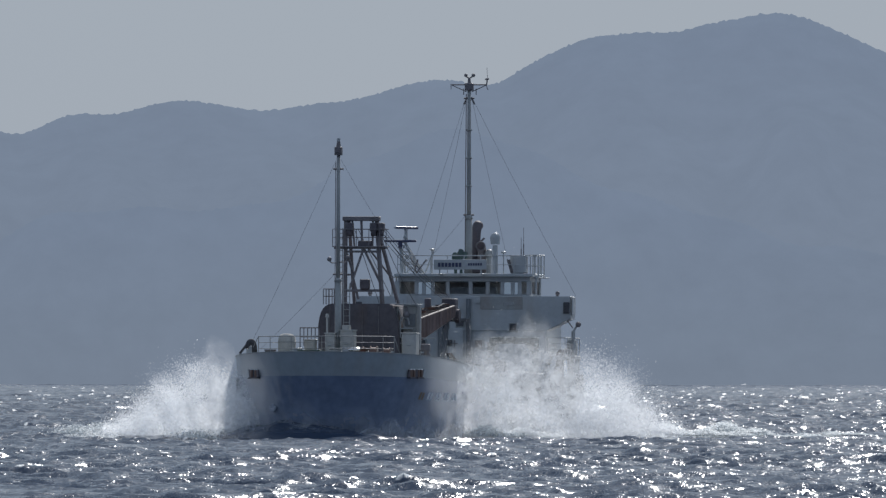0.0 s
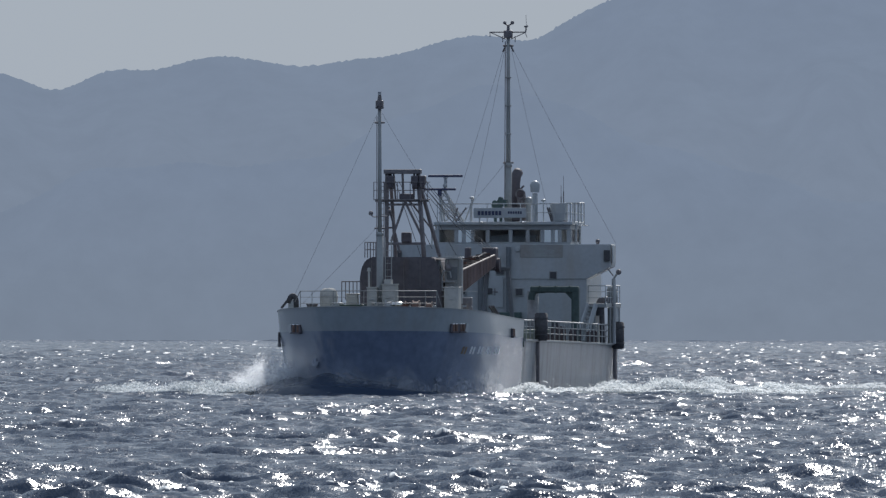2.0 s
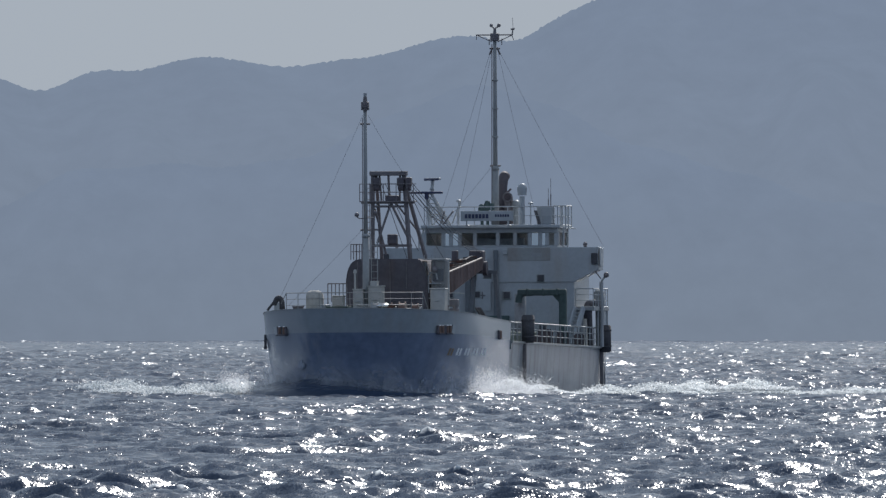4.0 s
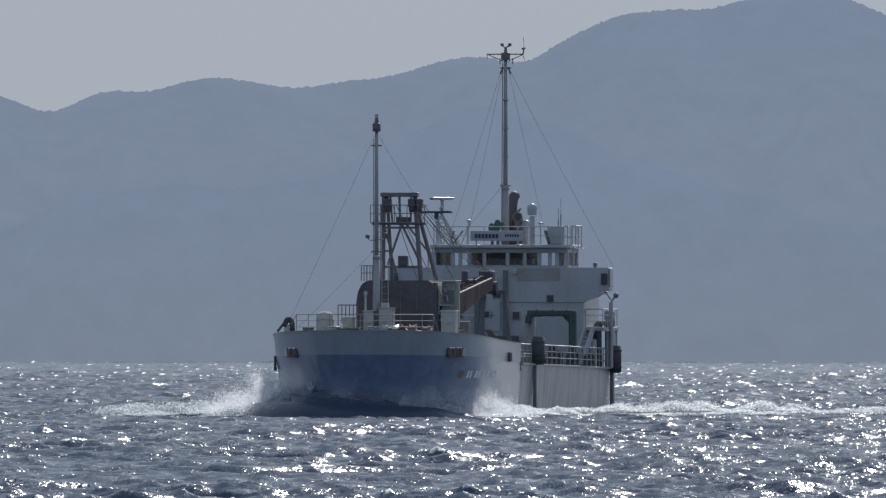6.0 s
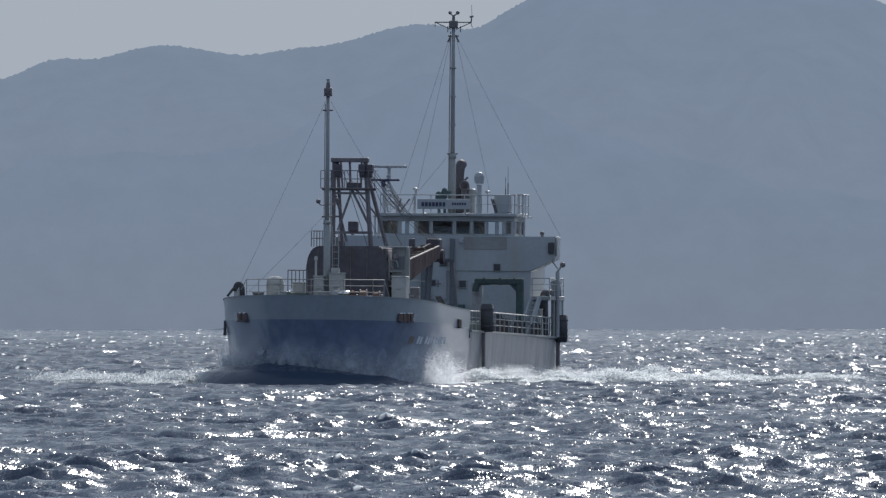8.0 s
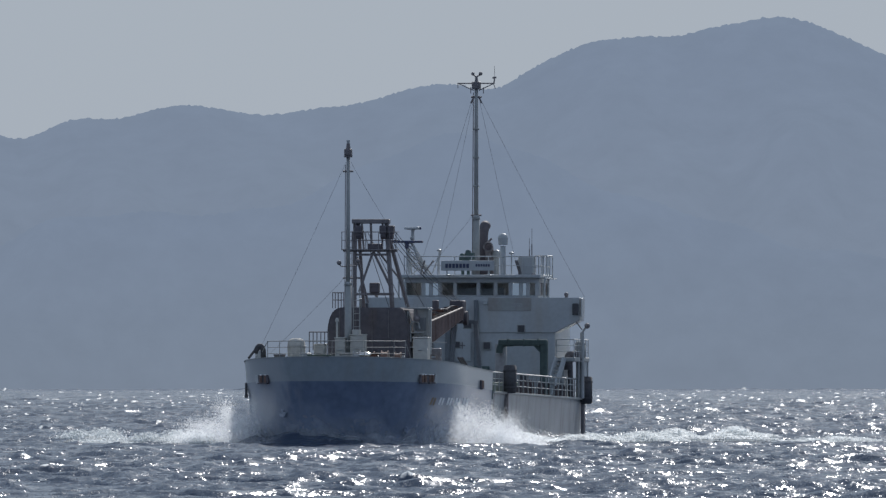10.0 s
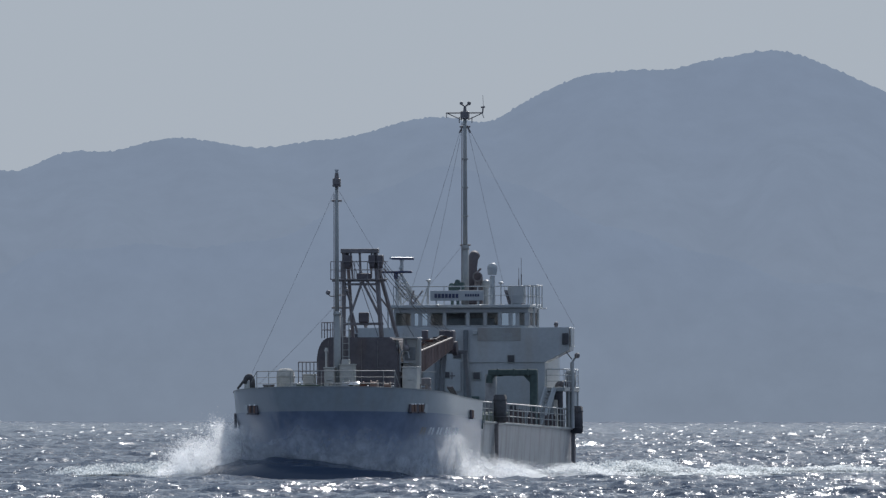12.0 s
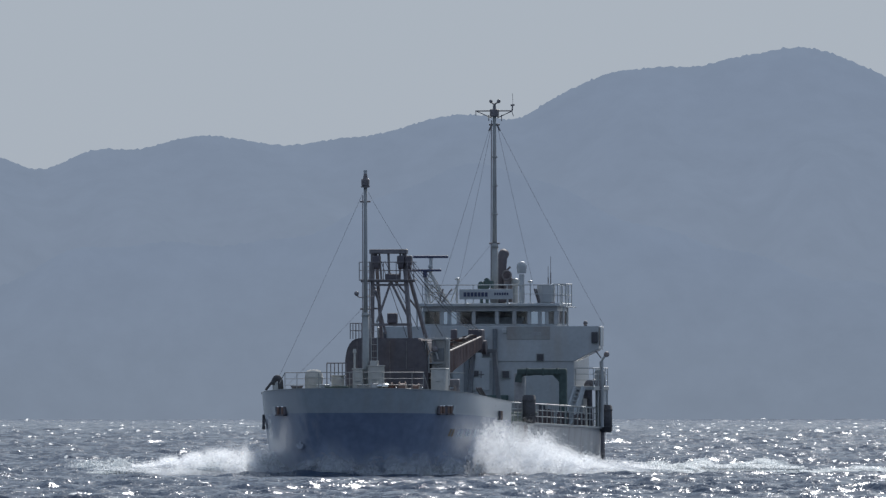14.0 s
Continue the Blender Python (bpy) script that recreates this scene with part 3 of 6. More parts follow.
    bm = bm_new()
    pts = []
    for i in range(22):
        for j in range(11):
            a, b = -35.7 + i * 0.97, -4.2 + j * 0.84
            pts.append(bm.verts.new((a, b, 2.4 + 0.9 * max(0, 1 - (b / 4.4) ** 2) + 0.18 * noise.noise(Vector((a, b, 0))))))
    for i in range(21):
        for j in range(10):
            bm.faces.new((pts[i * 11 + j], pts[(i + 1) * 11 + j], pts[(i + 1) * 11 + j + 1], pts[i * 11 + j + 1]))
    part("gravel_load", bm, RUST, coaming, "brown gravel heaped in the hold", True)
    # rubbing bars under the side rail
    bm = bm_new()
    for s in (-1, 1):
        beam(bm, (BREAK, s * 5.84, deck_edge(BREAK) - 0.06), (STERN, s * 5.78, deck_edge(STERN) - 0.06), 0.14, 0.12)
    part("rubbing_strake", bm, GREY, h)
    # stem bar and small draught marks stay plain; name in bars on the bow
    for i in range(5):
        bm = bm_new()
        a = berth(4.45 + 0.44 * i, 2.05)[0]
        wide = a - berth(4.45 + 0.44 * i + 0.33, 2.05)[0]
        for da, z0, db, z1, thick in ((0.1, 1.86, 0.3, 2.26, 0.07), (0.55, 1.84, 0.75, 2.24, 0.07)):
            steps = [(a - wide * (da + (db - da) * k / 4), z0 + (z1 - z0) * k / 4) for k in range(5)]
            flat = abs(z1 - z0) < 0.1
            ring = [[bm.verts.new((x + (0 if flat else thick * wide * s * 2.2), half_beam(x + (0 if flat else thick * wide * s * 2.2), z + (thick * s if flat else 0)) + 0.012, z + (thick * s if flat else 0))) for s in (-1, 1)] for x, z in steps]
            for p, q in zip(ring, ring[1:]):
                bm.faces.new((p[0], p[1], q[1], q[0]))
        part("name_mark", bm, LETTER if i else YELLOW, h, "worn white lettering bars" if i else "worn yellow lettering bars")
    return h


HULL = hull()


def fittings_on_hull():
    # roller fairleads set in the band, rust-red rollers in pale frames
    for a, b, z, two in ((berth(4.24, 3.28)[0], 1, 3.28, 2), (berth(-4.42, 3.24)[0], -1, 3.24, 1), (-9.5, 1, 3.0, 0)):
        w0 = half_beam(a, z)
        n = Vector((w0 - half_beam(a + 0.05, z), 0.05 * b, 0)).normalized()
        t = Vector((-n.y, n.x, 0)).normalized()
        b0 = w0 * b
        c = Vector((a, b0, z)) + n.normalized() * 0.05
        units = {2: ((-0.36, 0.29), (0.36, 0.29)), 1: ((-0.1, 0.46),), 0: ((0.0, 0.3),)}[two]
        for mid, span in units:
            bm = bm_new()
            m = c + t * mid
            for s in (-1, 1):
                beam(bm, m + t * span * s + Vector((0, 0, -0.22)), m + t * span * s * 0.86 + Vector((0, 0, 0.2)), 0.09, 0.2)
            beam(bm, m + t * span + Vector((0, 0, -0.24)), m - t * span + Vector((0, 0, -0.24)), 0.22, 0.08)
            fr = part("roller_fairlead", bm, DARK, SHIP_ROOT, "rusty mooring fairlead with rollers")
            for s in (-0.5, 0.5):
                bm = bm_new()
                rod(bm, m + t * s * span + Vector((0, 0, -0.22)), m + t * s * span + Vector((0, 0, 0.2)), 0.1, n=12)
                part("roller", bm, BRONZE, fr, "rusty bronze-coloured roller")
                if not two:
                    continue
                bm = bm_new()
                ball(bm, m + t * s * span + Vector((0, 0, 0.19)), 0.1, 0.75, 14)
                part("roller_cap", bm, CHROME, fr, "bright worn roller cap")
            bm = bm_new()
            beam(bm, m + t * span * 0.92 - n * 0.03, m - t * span * 0.92 - n * 0.03, 0.06, 0.46)
            part("backing_plate", bm, RUBBER, fr)
        if two:
            # pale welded wedge at the outboard end
            bm = bm_new()
            o = c + t * (0.74 if two == 2 else -0.68)
            beam(bm, o + Vector((0, 0, -0.24)), o + t * (0.18 if b > 0 else -0.12) + Vector((0, 0, 0.2)), 0.1, 0.3)
            part("wedge", bm, BAND, fr, "pale welded wedge plate")
    # anchors stowed at the bow, one each side
    for s, a, z, k in ((1, berth(3.1, 0.5)[0], 0.5, 0.3), (-1, berth(-3.4, 1.4)[0], 1.4, 0.38), (-1, 0.6, 2.6, 0.8)):
        bm = bm_new()
        b = half_beam(a, z) * s
        nrm = Vector((half_beam(a, z) - half_beam(a + 0.05, z), 0.05 * s, 0)).normalized()
        c = Vector((a, b, z)) + nrm * 0.1
        t = Vector((-nrm.y, nrm.x, 0))
        beam(bm, c + Vector((0, 0, 0.55 * k)), c + Vector((0, 0, -0.35 * k)), 0.13, 0.13)
        beam(bm, c + t * 0.42 * k + Vector((0, 0, -0.35 * k)), c - t * 0.42 * k + Vector((0, 0, -0.35 * k)), 0.16, 0.18)
        for j in (-1, 1):
            beam(bm, c + t * 0.4 * k * j + Vector((0, 0, -0.35 * k)), c + t * 0.5 * k * j + Vector((0, 0, 0.15 * k)), 0.1, 0.16)
        part("anchor", bm, RUBBER if z > 2 else BLUE, HULL, "stockless anchor stowed against the bow")
    # big rubber fenders with their wooden posts below
    for a, top in ((-18.5, 4.08), (-46.8, 3.55)):
        bm = bm_new()
        rod(bm, (a, 6.02, top - 1.55), (a, 6.02, top), 0.36, n=18)
        bmesh.ops.bevel(bm, geom=bm.edges[:], offset=0.06, segments=2, affect="EDGES")
        f = part("fender", bm, RUBBER, SHIP_ROOT, "black cylindrical rubber fender hung at the side", True)
        for z in (top - 0.3, top - 1.2):
            bm = bm_new()
            rod(bm, (a, 6.02, z - 0.04), (a, 6.02, z + 0.04), 0.385, n=18)
            part("band", bm, RUBBER, f)
        bm = bm_new()
        box(bm, (a - 0.16, 5.74, -0.4), (a + 0.16, 5.93, top - 1.5), 0.03)
        part("guard_post", bm, FRAME, f, "black guard strip down the hull side")


fittings_on_hull()


def railing(name, parent, line, height, mat, bars=3, gap=1.5, r=0.022, label=""):
    """Posts along a line of points with bars between them: each post is a part."""
    pts = [Vector(p) for p in line]
    bm = bm_new()
    for p, q in zip(pts, pts[1:]):
        rod(bm, p + Vector((0, 0, height)), q + Vector((0, 0, height)), r * 1.25, n=6)
    rail = part(name, bm, mat, parent, label)
    for k in range(bars - 1):
        bm = bm_new()
        up = Vector((0, 0, height * (k + 1) / bars))
        for p, q in zip(pts, pts[1:]):
            rod(bm, p + up, q + up, r * 0.8, n=6)
        part("bar", bm, mat, rail)
    for p, q in zip(pts, pts[1:]):
        n = max(1, round((q - p).length / gap))
        for i in range(n + (1 if q is pts[-1] else 0)):
            bm = bm_new()
            o = p + (q - p) * i / n
            rod(bm, o, o + Vector((0, 0, height)), r * 1.1, n=6)
            part("post", bm, mat, rail)
    return rail


def forecastle():
    # rail round the bow, inside the bulwark
    line = [(half and a, b, 4.28) for half, a, b in ((1, 1.4, -4.15), (1, 3.2, -3.2), (1, 4.6, -1.8), (1, 5.3, 0.0), (1, 4.9, 1.7), (1, 3.6, 3.1), (1, 2.9, 3.6))]
    railing("bow_rail", SHIP_ROOT, line, 1.0, RAIL, 3, 1.9, 0.019, label="thin grey pipe railing round the foredeck")
    for p, q in (((2.9, 3.6, 5.28), (2.5, 3.86, 4.28)), ((1.4, -4.15, 5.28), (1.1, -4.5, 4.7))):
        bm = bm_new()
        rod(bm, p, q, 0.023, n=6)
        part("slanted_leg", bm, RAIL, SHIP_ROOT)
    # mooring arch: a thick black bent pipe with a pale chock
    bm = bm_new()
    bent(bm, [(0.2, -4.98, 4.62), (0.2, -4.96, 4.8), (0.2, -4.86, 5.0), (0.2, -4.72, 5.03), (0.2, -4.6, 4.86), (0.2, -4.56, 4.2)], 0.15, 12)
    arch = part("mooring_arch", bm, RUBBER, SHIP_ROOT, "thick black bent pipe over the bulwark", True)
    bm = bm_new()
    box(bm, (0.05, -5.02, 4.2), (0.3, -4.7, 4.78), 0.06)
    part("chock", bm, WHITE, arch)
    bm = bm_new()
    beam(bm, (0.5, -5.35, 4.35), (0.35, -5.02, 4.8), 0.12, 0.12)
    part("brace", bm, RUBBER, arch)
    # winch housings, lockers and vents
    for name, lo, hi, mat, label in (
            ("mast_house", (-0.5, -0.62, 3.36), (0.6, -0.06, 5.45), CREAM, "cream steel box at the foot of the mast"),
            ("mast_locker", (-0.6, 0.2, 3.36), (0.55, 0.94, 5.62), CREAM, "cream steel locker beside the mast"),
            ("deck_locker", (1.5, 3.95, 3.36), (2.6, 4.75, 5.45), CREAM, "cream steel locker on the foredeck"),
            ("side_locker", (-1.0, -1.9, 3.36), (-0.2, -1.3, 5.1), CREAM, "small cream steel locker beside the crane"),
            ("hatch_box", (2.4, 1.2, 3.36), (3.5, 2.1, 4.6), RUST, "rust-brown hatch box behind the bow rail"),
            ("windlass_base", (2.2, -1.6, 3.36), (3.6, -0.4, 4.5), DECK, "green steel bed of the windlass")):
        bm = bm_new()
        box(bm, lo, hi, 0.07)
        ob = part(name, bm, mat, SHIP_ROOT, label)
        bm = bm_new()
        box(bm, (lo[0] - 0.03, lo[1] - 0.03, hi[2] - 0.02), (hi[0] + 0.03, hi[1] + 0.03, hi[2] + 0.05), 0.02)
        part("lid", bm, mat, ob)
        bm = bm_new()
        rod(bm, (hi[0] + 0.03, (lo[1] + hi[1]) / 2 - 0.12, (lo[2] + hi[2]) / 2 + 0.4), (hi[0] + 0.03, (lo[1] + hi[1]) / 2 + 0.12, (lo[2] + hi[2]) / 2 + 0.4), 0.025)
        part("handle", bm, STEEL, ob)
    # the locker by the mast carries a smaller box, the mast box a thin capped pipe
    bm = bm_new()
    box(bm, (-0.4, 0.28, 5.66), (0.3, 0.66, 5.92), 0.04)
    part("top_box", bm, CREAM, SHIP_ROOT, "small cream box on a locker")
    bm = bm_new()
    rod(bm, (0.2, -0.56, 5.4), (0.2, -0.56, 6.35), 0.06, n=10)
    rod(bm, (0.2, -0.56, 6.35), (0.2, -0.56, 6.55), 0.11, 0.07, 10)
    part("vent_pipe", bm, CREAM, SHIP_ROOT, "thin capped vent pipe")
    # canvas-covered winch: a rounded drum under a stretched cover
    bm = bm_new()
    rings = []
    for z, r in ((3.36, 0.46), (4.3, 0.46), (5.0, 0.47), (5.24, 0.44), (5.38, 0.34), (5.43, 0.16)):
        rings.append([bm.verts.new((1.1 + math.cos(2 * math.pi * j / 20) * r * 1.5, -2.62 + math.sin(2 * math.pi * j / 20) * r * (1 + 0.05 * math.sin(j * 2.1)), z + 0.02 * math.sin(j * 1.7))) for j in range(20)])
    for p, q in zip(rings, rings[1:]):
        for j in range(20):
            bm.faces.new((p[j], p[(j + 1) % 20], q[(j + 1) % 20], q[j]))
    bm.faces.new(rings[-1])
    wc = part("winch_cover", bm, CANVAS, SHIP_ROOT, "rounded winch under a cream canvas cover", True)
    for z in (4.0, 5.02):
        bm = bm_new()
        for j in range(20):
            p, q = ([1.1 + math.cos(2 * math.pi * i / 20) * 0.72, -2.62 + math.sin(2 * math.pi * i / 20) * 0.485, z] for i in (j, j + 1))
            rod(bm, p, q, 0.02, n=5)
        part("lashing", bm, STEEL, wc)
    # bundles of rope and gear low behind the rim
    for a, b, r, mat in ((2.6, -1.9, 0.34, WHITE), (2.2, -2.0, 0.26, GREEN), (3.4, 0.4, 0.3, GREY)):
        bm = bm_new()
        for k in range(4):
            for j in range(14):
                p, q = ([a + math.cos(2 * math.pi * i / 14) * r, b + math.sin(2 * math.pi * i / 14) * r * (1 + 0.1 * math.sin(i)), 4.3 + 0.1 * k] for i in (j, j + 1))
                rod(bm, p, q, 0.055, n=6)
        part("rope_coil", bm, mat, SHIP_ROOT, "thick mooring rope coiled on the foredeck")
    # windlass: drums and brass-coloured gear seen over the rim
    bm = bm_new()
    rod(bm, (3.0, 0.7, 4.35), (3.0, 3.5, 4.35), 0.08)
    for b in (0.66, 2.1, 3.5):
        box(bm, (2.85, b - 0.08, 3.36), (3.15, b + 0.08, 4.5), 0.03)
    w = part("windlass", bm, STEEL, SHIP_ROOT, "anchor windlass with ochre gear and steel drums")
    for b, r in ((1.0, 0.34), (1.75, 0.3), (2.5, 0.34), (3.2, 0.26)):
        bm = bm_new()
        rod(bm, (3.0, b - 0.16, 4.35), (3.0, b + 0.16, 4.35), r, n=18)
        for k in (-0.17, 0.17):
            rod(bm, (3.0, b + k - 0.02, 4.35), (3.0, b + k + 0.02, 4.35), r + 0.08, n=18)
        part("drum", bm, BRONZE if b > 1.5 else STEEL, w)
    bm = bm_new()
    ball(bm, (3.3, 1.5, 4.55), 0.4, 0.42, 32)
    rod(bm, (3.0, 1.5, 4.4), (3.3, 1.5, 4.45), 0.2, n=16)
    part("motor_cover", bm, CHROME, w, "bright bare-metal cover")
    # barred gate beside the crane
    railing("deck_gate", SHIP_ROOT, [(-3, -2.6, 4.8), (-3, -1.55, 4.8)], 1.0, FRAME, 2, 0.22, 0.025, "dark barred gate")
    for b in (-2.6, -1.55):
        bm = bm_new()
        rod(bm, (-3, b, 3.36), (-3, b, 4.82), 0.035, n=8)
        part("gate_leg", bm, FRAME, SHIP_ROOT)
    for b in (-3.8, -3.5, 4.5, 5.0):
        bm = bm_new()
        rod(bm, (0.5, b, 3.36), (0.5, b, 4.5), 0.14, n=12)
        rod(bm, (0.5, b, 4.5), (0.5, b, 4.58), 0.18, n=12)
        part("bollard", bm, FRAME, SHIP_ROOT)


forecastle()


def wire(name, p, q, r=0.007, parent=None):
    bm = bm_new()
    p, q = Vector(p), Vector(q)
    bent(bm, [p.lerp(q, i / 8) - Vector((0, 0, 0.008 * (q - p).length * 4 * i / 8 * (1 - i / 8))) for i in range(9)], r, 5)
    return part(name, bm, WIRE, parent or SHIP_ROOT)


def ladder(parent, p, q, width, across, mat, step=0.33):
    p, q, across = Vector(p), Vector(q), Vector(across).normalized() * width / 2
    bm = bm_new()
    for s in (-1, 1):
        rod(bm, p + across * s, q + across * s, 0.025, n=6)
    lad = part("ladder", bm, mat, parent)
    n = int((q - p).length / step)
    for i in range(1, n):
        bm = bm_new()
        o = p.lerp(q, i / n)
        rod(bm, o - across, o + across, 0.016, n=6)
        part("rung", bm, mat, parent)
    return lad


def foremast():
    bm = bm_new()
    rod(bm, (0, 0, 3.36), (0, 0, 8.4), 0.21, 0.19, 16)
    rod(bm, (0, 0, 8.4), (0, 0, 15.35), 0.12, 0.095, 14)
    rod(bm, (0, 0, 8.3), (0, 0, 8.5), 0.23, 0.16, 16)
    m = part("foremast", bm, GREY, SHIP_ROOT, "slim grey pole mast on the foredeck", True)
    bm = bm_new()
    box(bm, (-0.2, -0.2, 15.3), (0.2, 0.2, 15.66), 0.05)
    rod(bm, (0, 0, 15.66), (0, 0, 15.95), 0.13, 0.09, 10)
    rod(bm, (0, 0, 15.2), (0, 0, 15.3), 0.22, 0.24, 12)
    part("masthead_light", bm, FRAME, m, "dark masthead lantern")
    bm = bm_new()
    rod(bm, (0, 0, 15.95), (0, 0, 16.05), 0.09, 0.08, 10)
    rod(bm, (0, 0, 16.05), (0, 0, 16.13), 0.1, 0.1, 10)
    part("lantern_cap", bm, WHITE, m)
    bm = bm_new()
    bent(bm, [(0.1, -0.05, 9.32), (0.1, -0.36, 9.32), (0.1, -0.44, 9.42)], 0.03)
    ball(bm, (0.1, -0.47, 9.52), 0.13)
    part("floodlight", bm, FRAME, m)
    bm = bm_new()
    bent(bm, [(0.1, 0.05, 9.35), (0.1, 0.5, 9.35), (0.1, 0.55, 9.5)], 0.03)
    ball(bm, (0.1, 0.55, 9.62), 0.12)
    part("floodlight", bm, FRAME, m)
    for z in (14.45, 8.7):
        bm = bm_new()
        rod(bm, (0, -0.28, z), (0, 0.28, z), 0.05)
        part("shackle_bar", bm, FRAME, m)
    bm = bm_new()
    rod(bm, (0.12, -0.16, 3.6), (0.12, -0.13, 14.8), 0.022, n=6)
    part("cable", bm, FRAME, m)
    wire("stay", (0, -0.12, 14.95), (0.8, -4.75, 4.7))
    wire("stay", (0, -0.2, 8.7), (1.6, -4.0, 4.6))
    wire("stay", (0, 0.15, 14.95), (-6.3, 1.0, 11.9))
    ladder(m, (-0.35, 0.42, 3.6), (-0.35, 0.42, 8.2), 0.34, (0, 1, 0), GREY)


foremast()


def crane():
    """Grab crane on the foredeck: dark house, A-frame, boom laid aft over the hold."""
    bm = bm_new()
    rod(bm, (-6.4, 0.3, 3.3), (-6.4, 0.3, 4.3), 1.5, 1.5, 28)
    part("crane_pedestal", bm, GREY, SHIP_ROOT, "round steel crane pedestal")
    # the house: rounded shoulders
    bm = bm_new()
    prof = [(-2.08, 3.9), (-2.08, 6.0), (-1.98, 6.55), (-1.78, 6.95), (-1.45, 7.14), (1.98, 7.14), (2.12, 6.95), (2.36, 6.1), (2.44, 3.9)]
    rings = [[bm.verts.new((a, b + 0.22, z)) for b, z in prof] for a in (-4.5, -8.8)]
    for i in range(len(prof) - 1):
        bm.faces.new((rings[0][i], rings[0][i + 1], rings[1][i + 1], rings[1][i]))
    for r in rings:
        bm.faces.new(r)
    bmesh.ops.recalc_face_normals(bm, faces=bm.faces)
    bmesh.ops.bevel(bm, geom=bm.edges[:], offset=0.07, segments=2, affect="EDGES")
    house = part("crane_house", bm, DARK, SHIP_ROOT, "dark brown steel crane machinery house")
    bm = bm_new()
    for b in (-1.2, -0.3, 0.6, 1.5):
        box(bm, (-4.51, b - 0.02, 4.1), (-4.46, b + 0.02, 7.0), 0.008)
    part("seam", bm, FRAME, house)
    bm = bm_new()
    box(bm, (-4.5, 0.9, 4.5), (-4.44, 1.9, 5.5), 0.02)
    part("access_panel", bm, DARK, house)
    # rail on the house roof
    bm = bm_new()
    for z in (7.95, 7.55):
        rod(bm, (-4.7, -1.6, z), (-4.7, -0.72, z), 0.022, n=6)
        rod(bm, (-4.7, -1.6, z), (-7.6, -1.6, z), 0.022, n=6)
    for b in (-1.6, -1.3, -1.0, -0.72):
        rod(bm, (-4.7, b, 7.1), (-4.7, b, 7.95), 0.025, n=6)
    for a in (-5.6, -6.6, -7.6):
        rod(bm, (a, -1.6, 7.1), (a, -1.6, 7.95), 0.025, n=6)
    part("roof_rail", bm, FRAME, house)

    # A-frame: two front legs, two back legs, cross beams, sheaves, platform
    bm = bm_new()
    box(bm, (-6.75, -0.82, 11.7), (-6.25, 1.24, 11.95), 0.04)
    af = part("a_frame", bm, FRAME, SHIP_ROOT, "dark steel A-frame over the crane")
    for p, q, w in (((-6.3, -0.66, 7.1), (-6.5, -0.66, 11.75), 0.2), ((-6.3, 1.42, 7.1), (-6.5, 1.06, 11.75), 0.2),
                    ((-8.5, -0.5, 7.1), (-6.6, -0.5, 11.7), 0.17), ((-8.5, 1.95, 7.1), (-6.6, 1.12, 11.2), 0.17)):
        bm = bm_new()
        beam(bm, p, q, w, w)
        part("leg", bm, FRAME, af)
    for p, q, w in (((-6.45, 0.34, 10.2), (-6.4, -0.42, 8.0), 0.12), ((-6.45, 0.34, 10.2), (-6.4, 1.34, 8.2), 0.13), ((-6.5, 0.2, 11.7), (-6.5, 0.25, 10.25), 0.12),
                    ((-6.5, -0.3, 11.7), (-6.5, -0.18, 10.25), 0.1), ((-6.5, 0.85, 11.7), (-6.5, 0.82, 10.25), 0.1),
                    ((-6.6, -0.6, 9.9), (-6.5, -0.2, 8.7), 0.12), ((-6.6, -0.3, 8.7), (-6.5, 0.05, 7.4), 0.11), ((-7.2, 0.5, 10.2), (-8.2, 1.6, 8.6), 0.08)):
        bm = bm_new()
        beam(bm, p, q, w, w)
        part("brace", bm, FRAME, af)
    for z, b0, b1, w in ((10.24, -1.3, 1.66, 0.15), (10.02, -0.75, 1.3, 0.12), (7.88, -0.7, 1.5, 0.14), (8.75, -0.66, -0.2, 0.1)):
        bm = bm_new()
        beam(bm, (-6.42, b0, z), (-6.42, b1, z), w, w)
        part("cross_beam", bm, FRAME, af)
    bm = bm_new()
    box(bm, (-7.0, -1.34, 10.26), (-6.0, 1.68, 10.32), 0.01)
    part("platform", bm, FRAME, af)
    bm = bm_new()
    for z in (10.8, 11.25):
        rod(bm, (-6.02, -1.32, z), (-6.02, 1.66, z), 0.02, n=6)
        rod(bm, (-6.98, -1.32, z), (-6.98, 1.66, z), 0.02, n=6)
    for b in (-1.32, -0.72, 0.0, 0.7, 1.3, 1.66):
        rod(bm, (-6.02, b, 10.3), (-6.02, b, 11.25), 0.022, n=6)
    part("platform_rail", bm, FRAME, af)
    for b, w in ((-0.42, 0.2), (0.92, 0.2), (1.34, 0.17)):
        bm = bm_new()
        box(bm, (-6.62, b - w, 11.12), (-6.1, b + w, 11.6), 0.06)
        part("sheave_housing", bm, DARK, af, "dark wire-rope sheave housing")
        bm = bm_new()
        rod(bm, (-6.35, b - w * 0.7, 11.1), (-6.35, b + w * 0.7, 11.1), 0.24, n=20)
        part("sheave", bm, DARK, af)
    bm = bm_new()
    box(bm, (-6.7, 0.05, 10.3), (-6.2, 0.8, 10.62), 0.06)
    part("gear_box", bm, DARK, af)
    bm = bm_new()
    box(bm, (-6.6, 0.18, 7.95), (-6.1, 0.7, 8.5), 0.06)
    rod(bm, (-6.1, 0.3, 8.35), (-6.05, 0.3, 8.35), 0.09)
    part("winch_motor", bm, DARK, af)
    bm = bm_new()
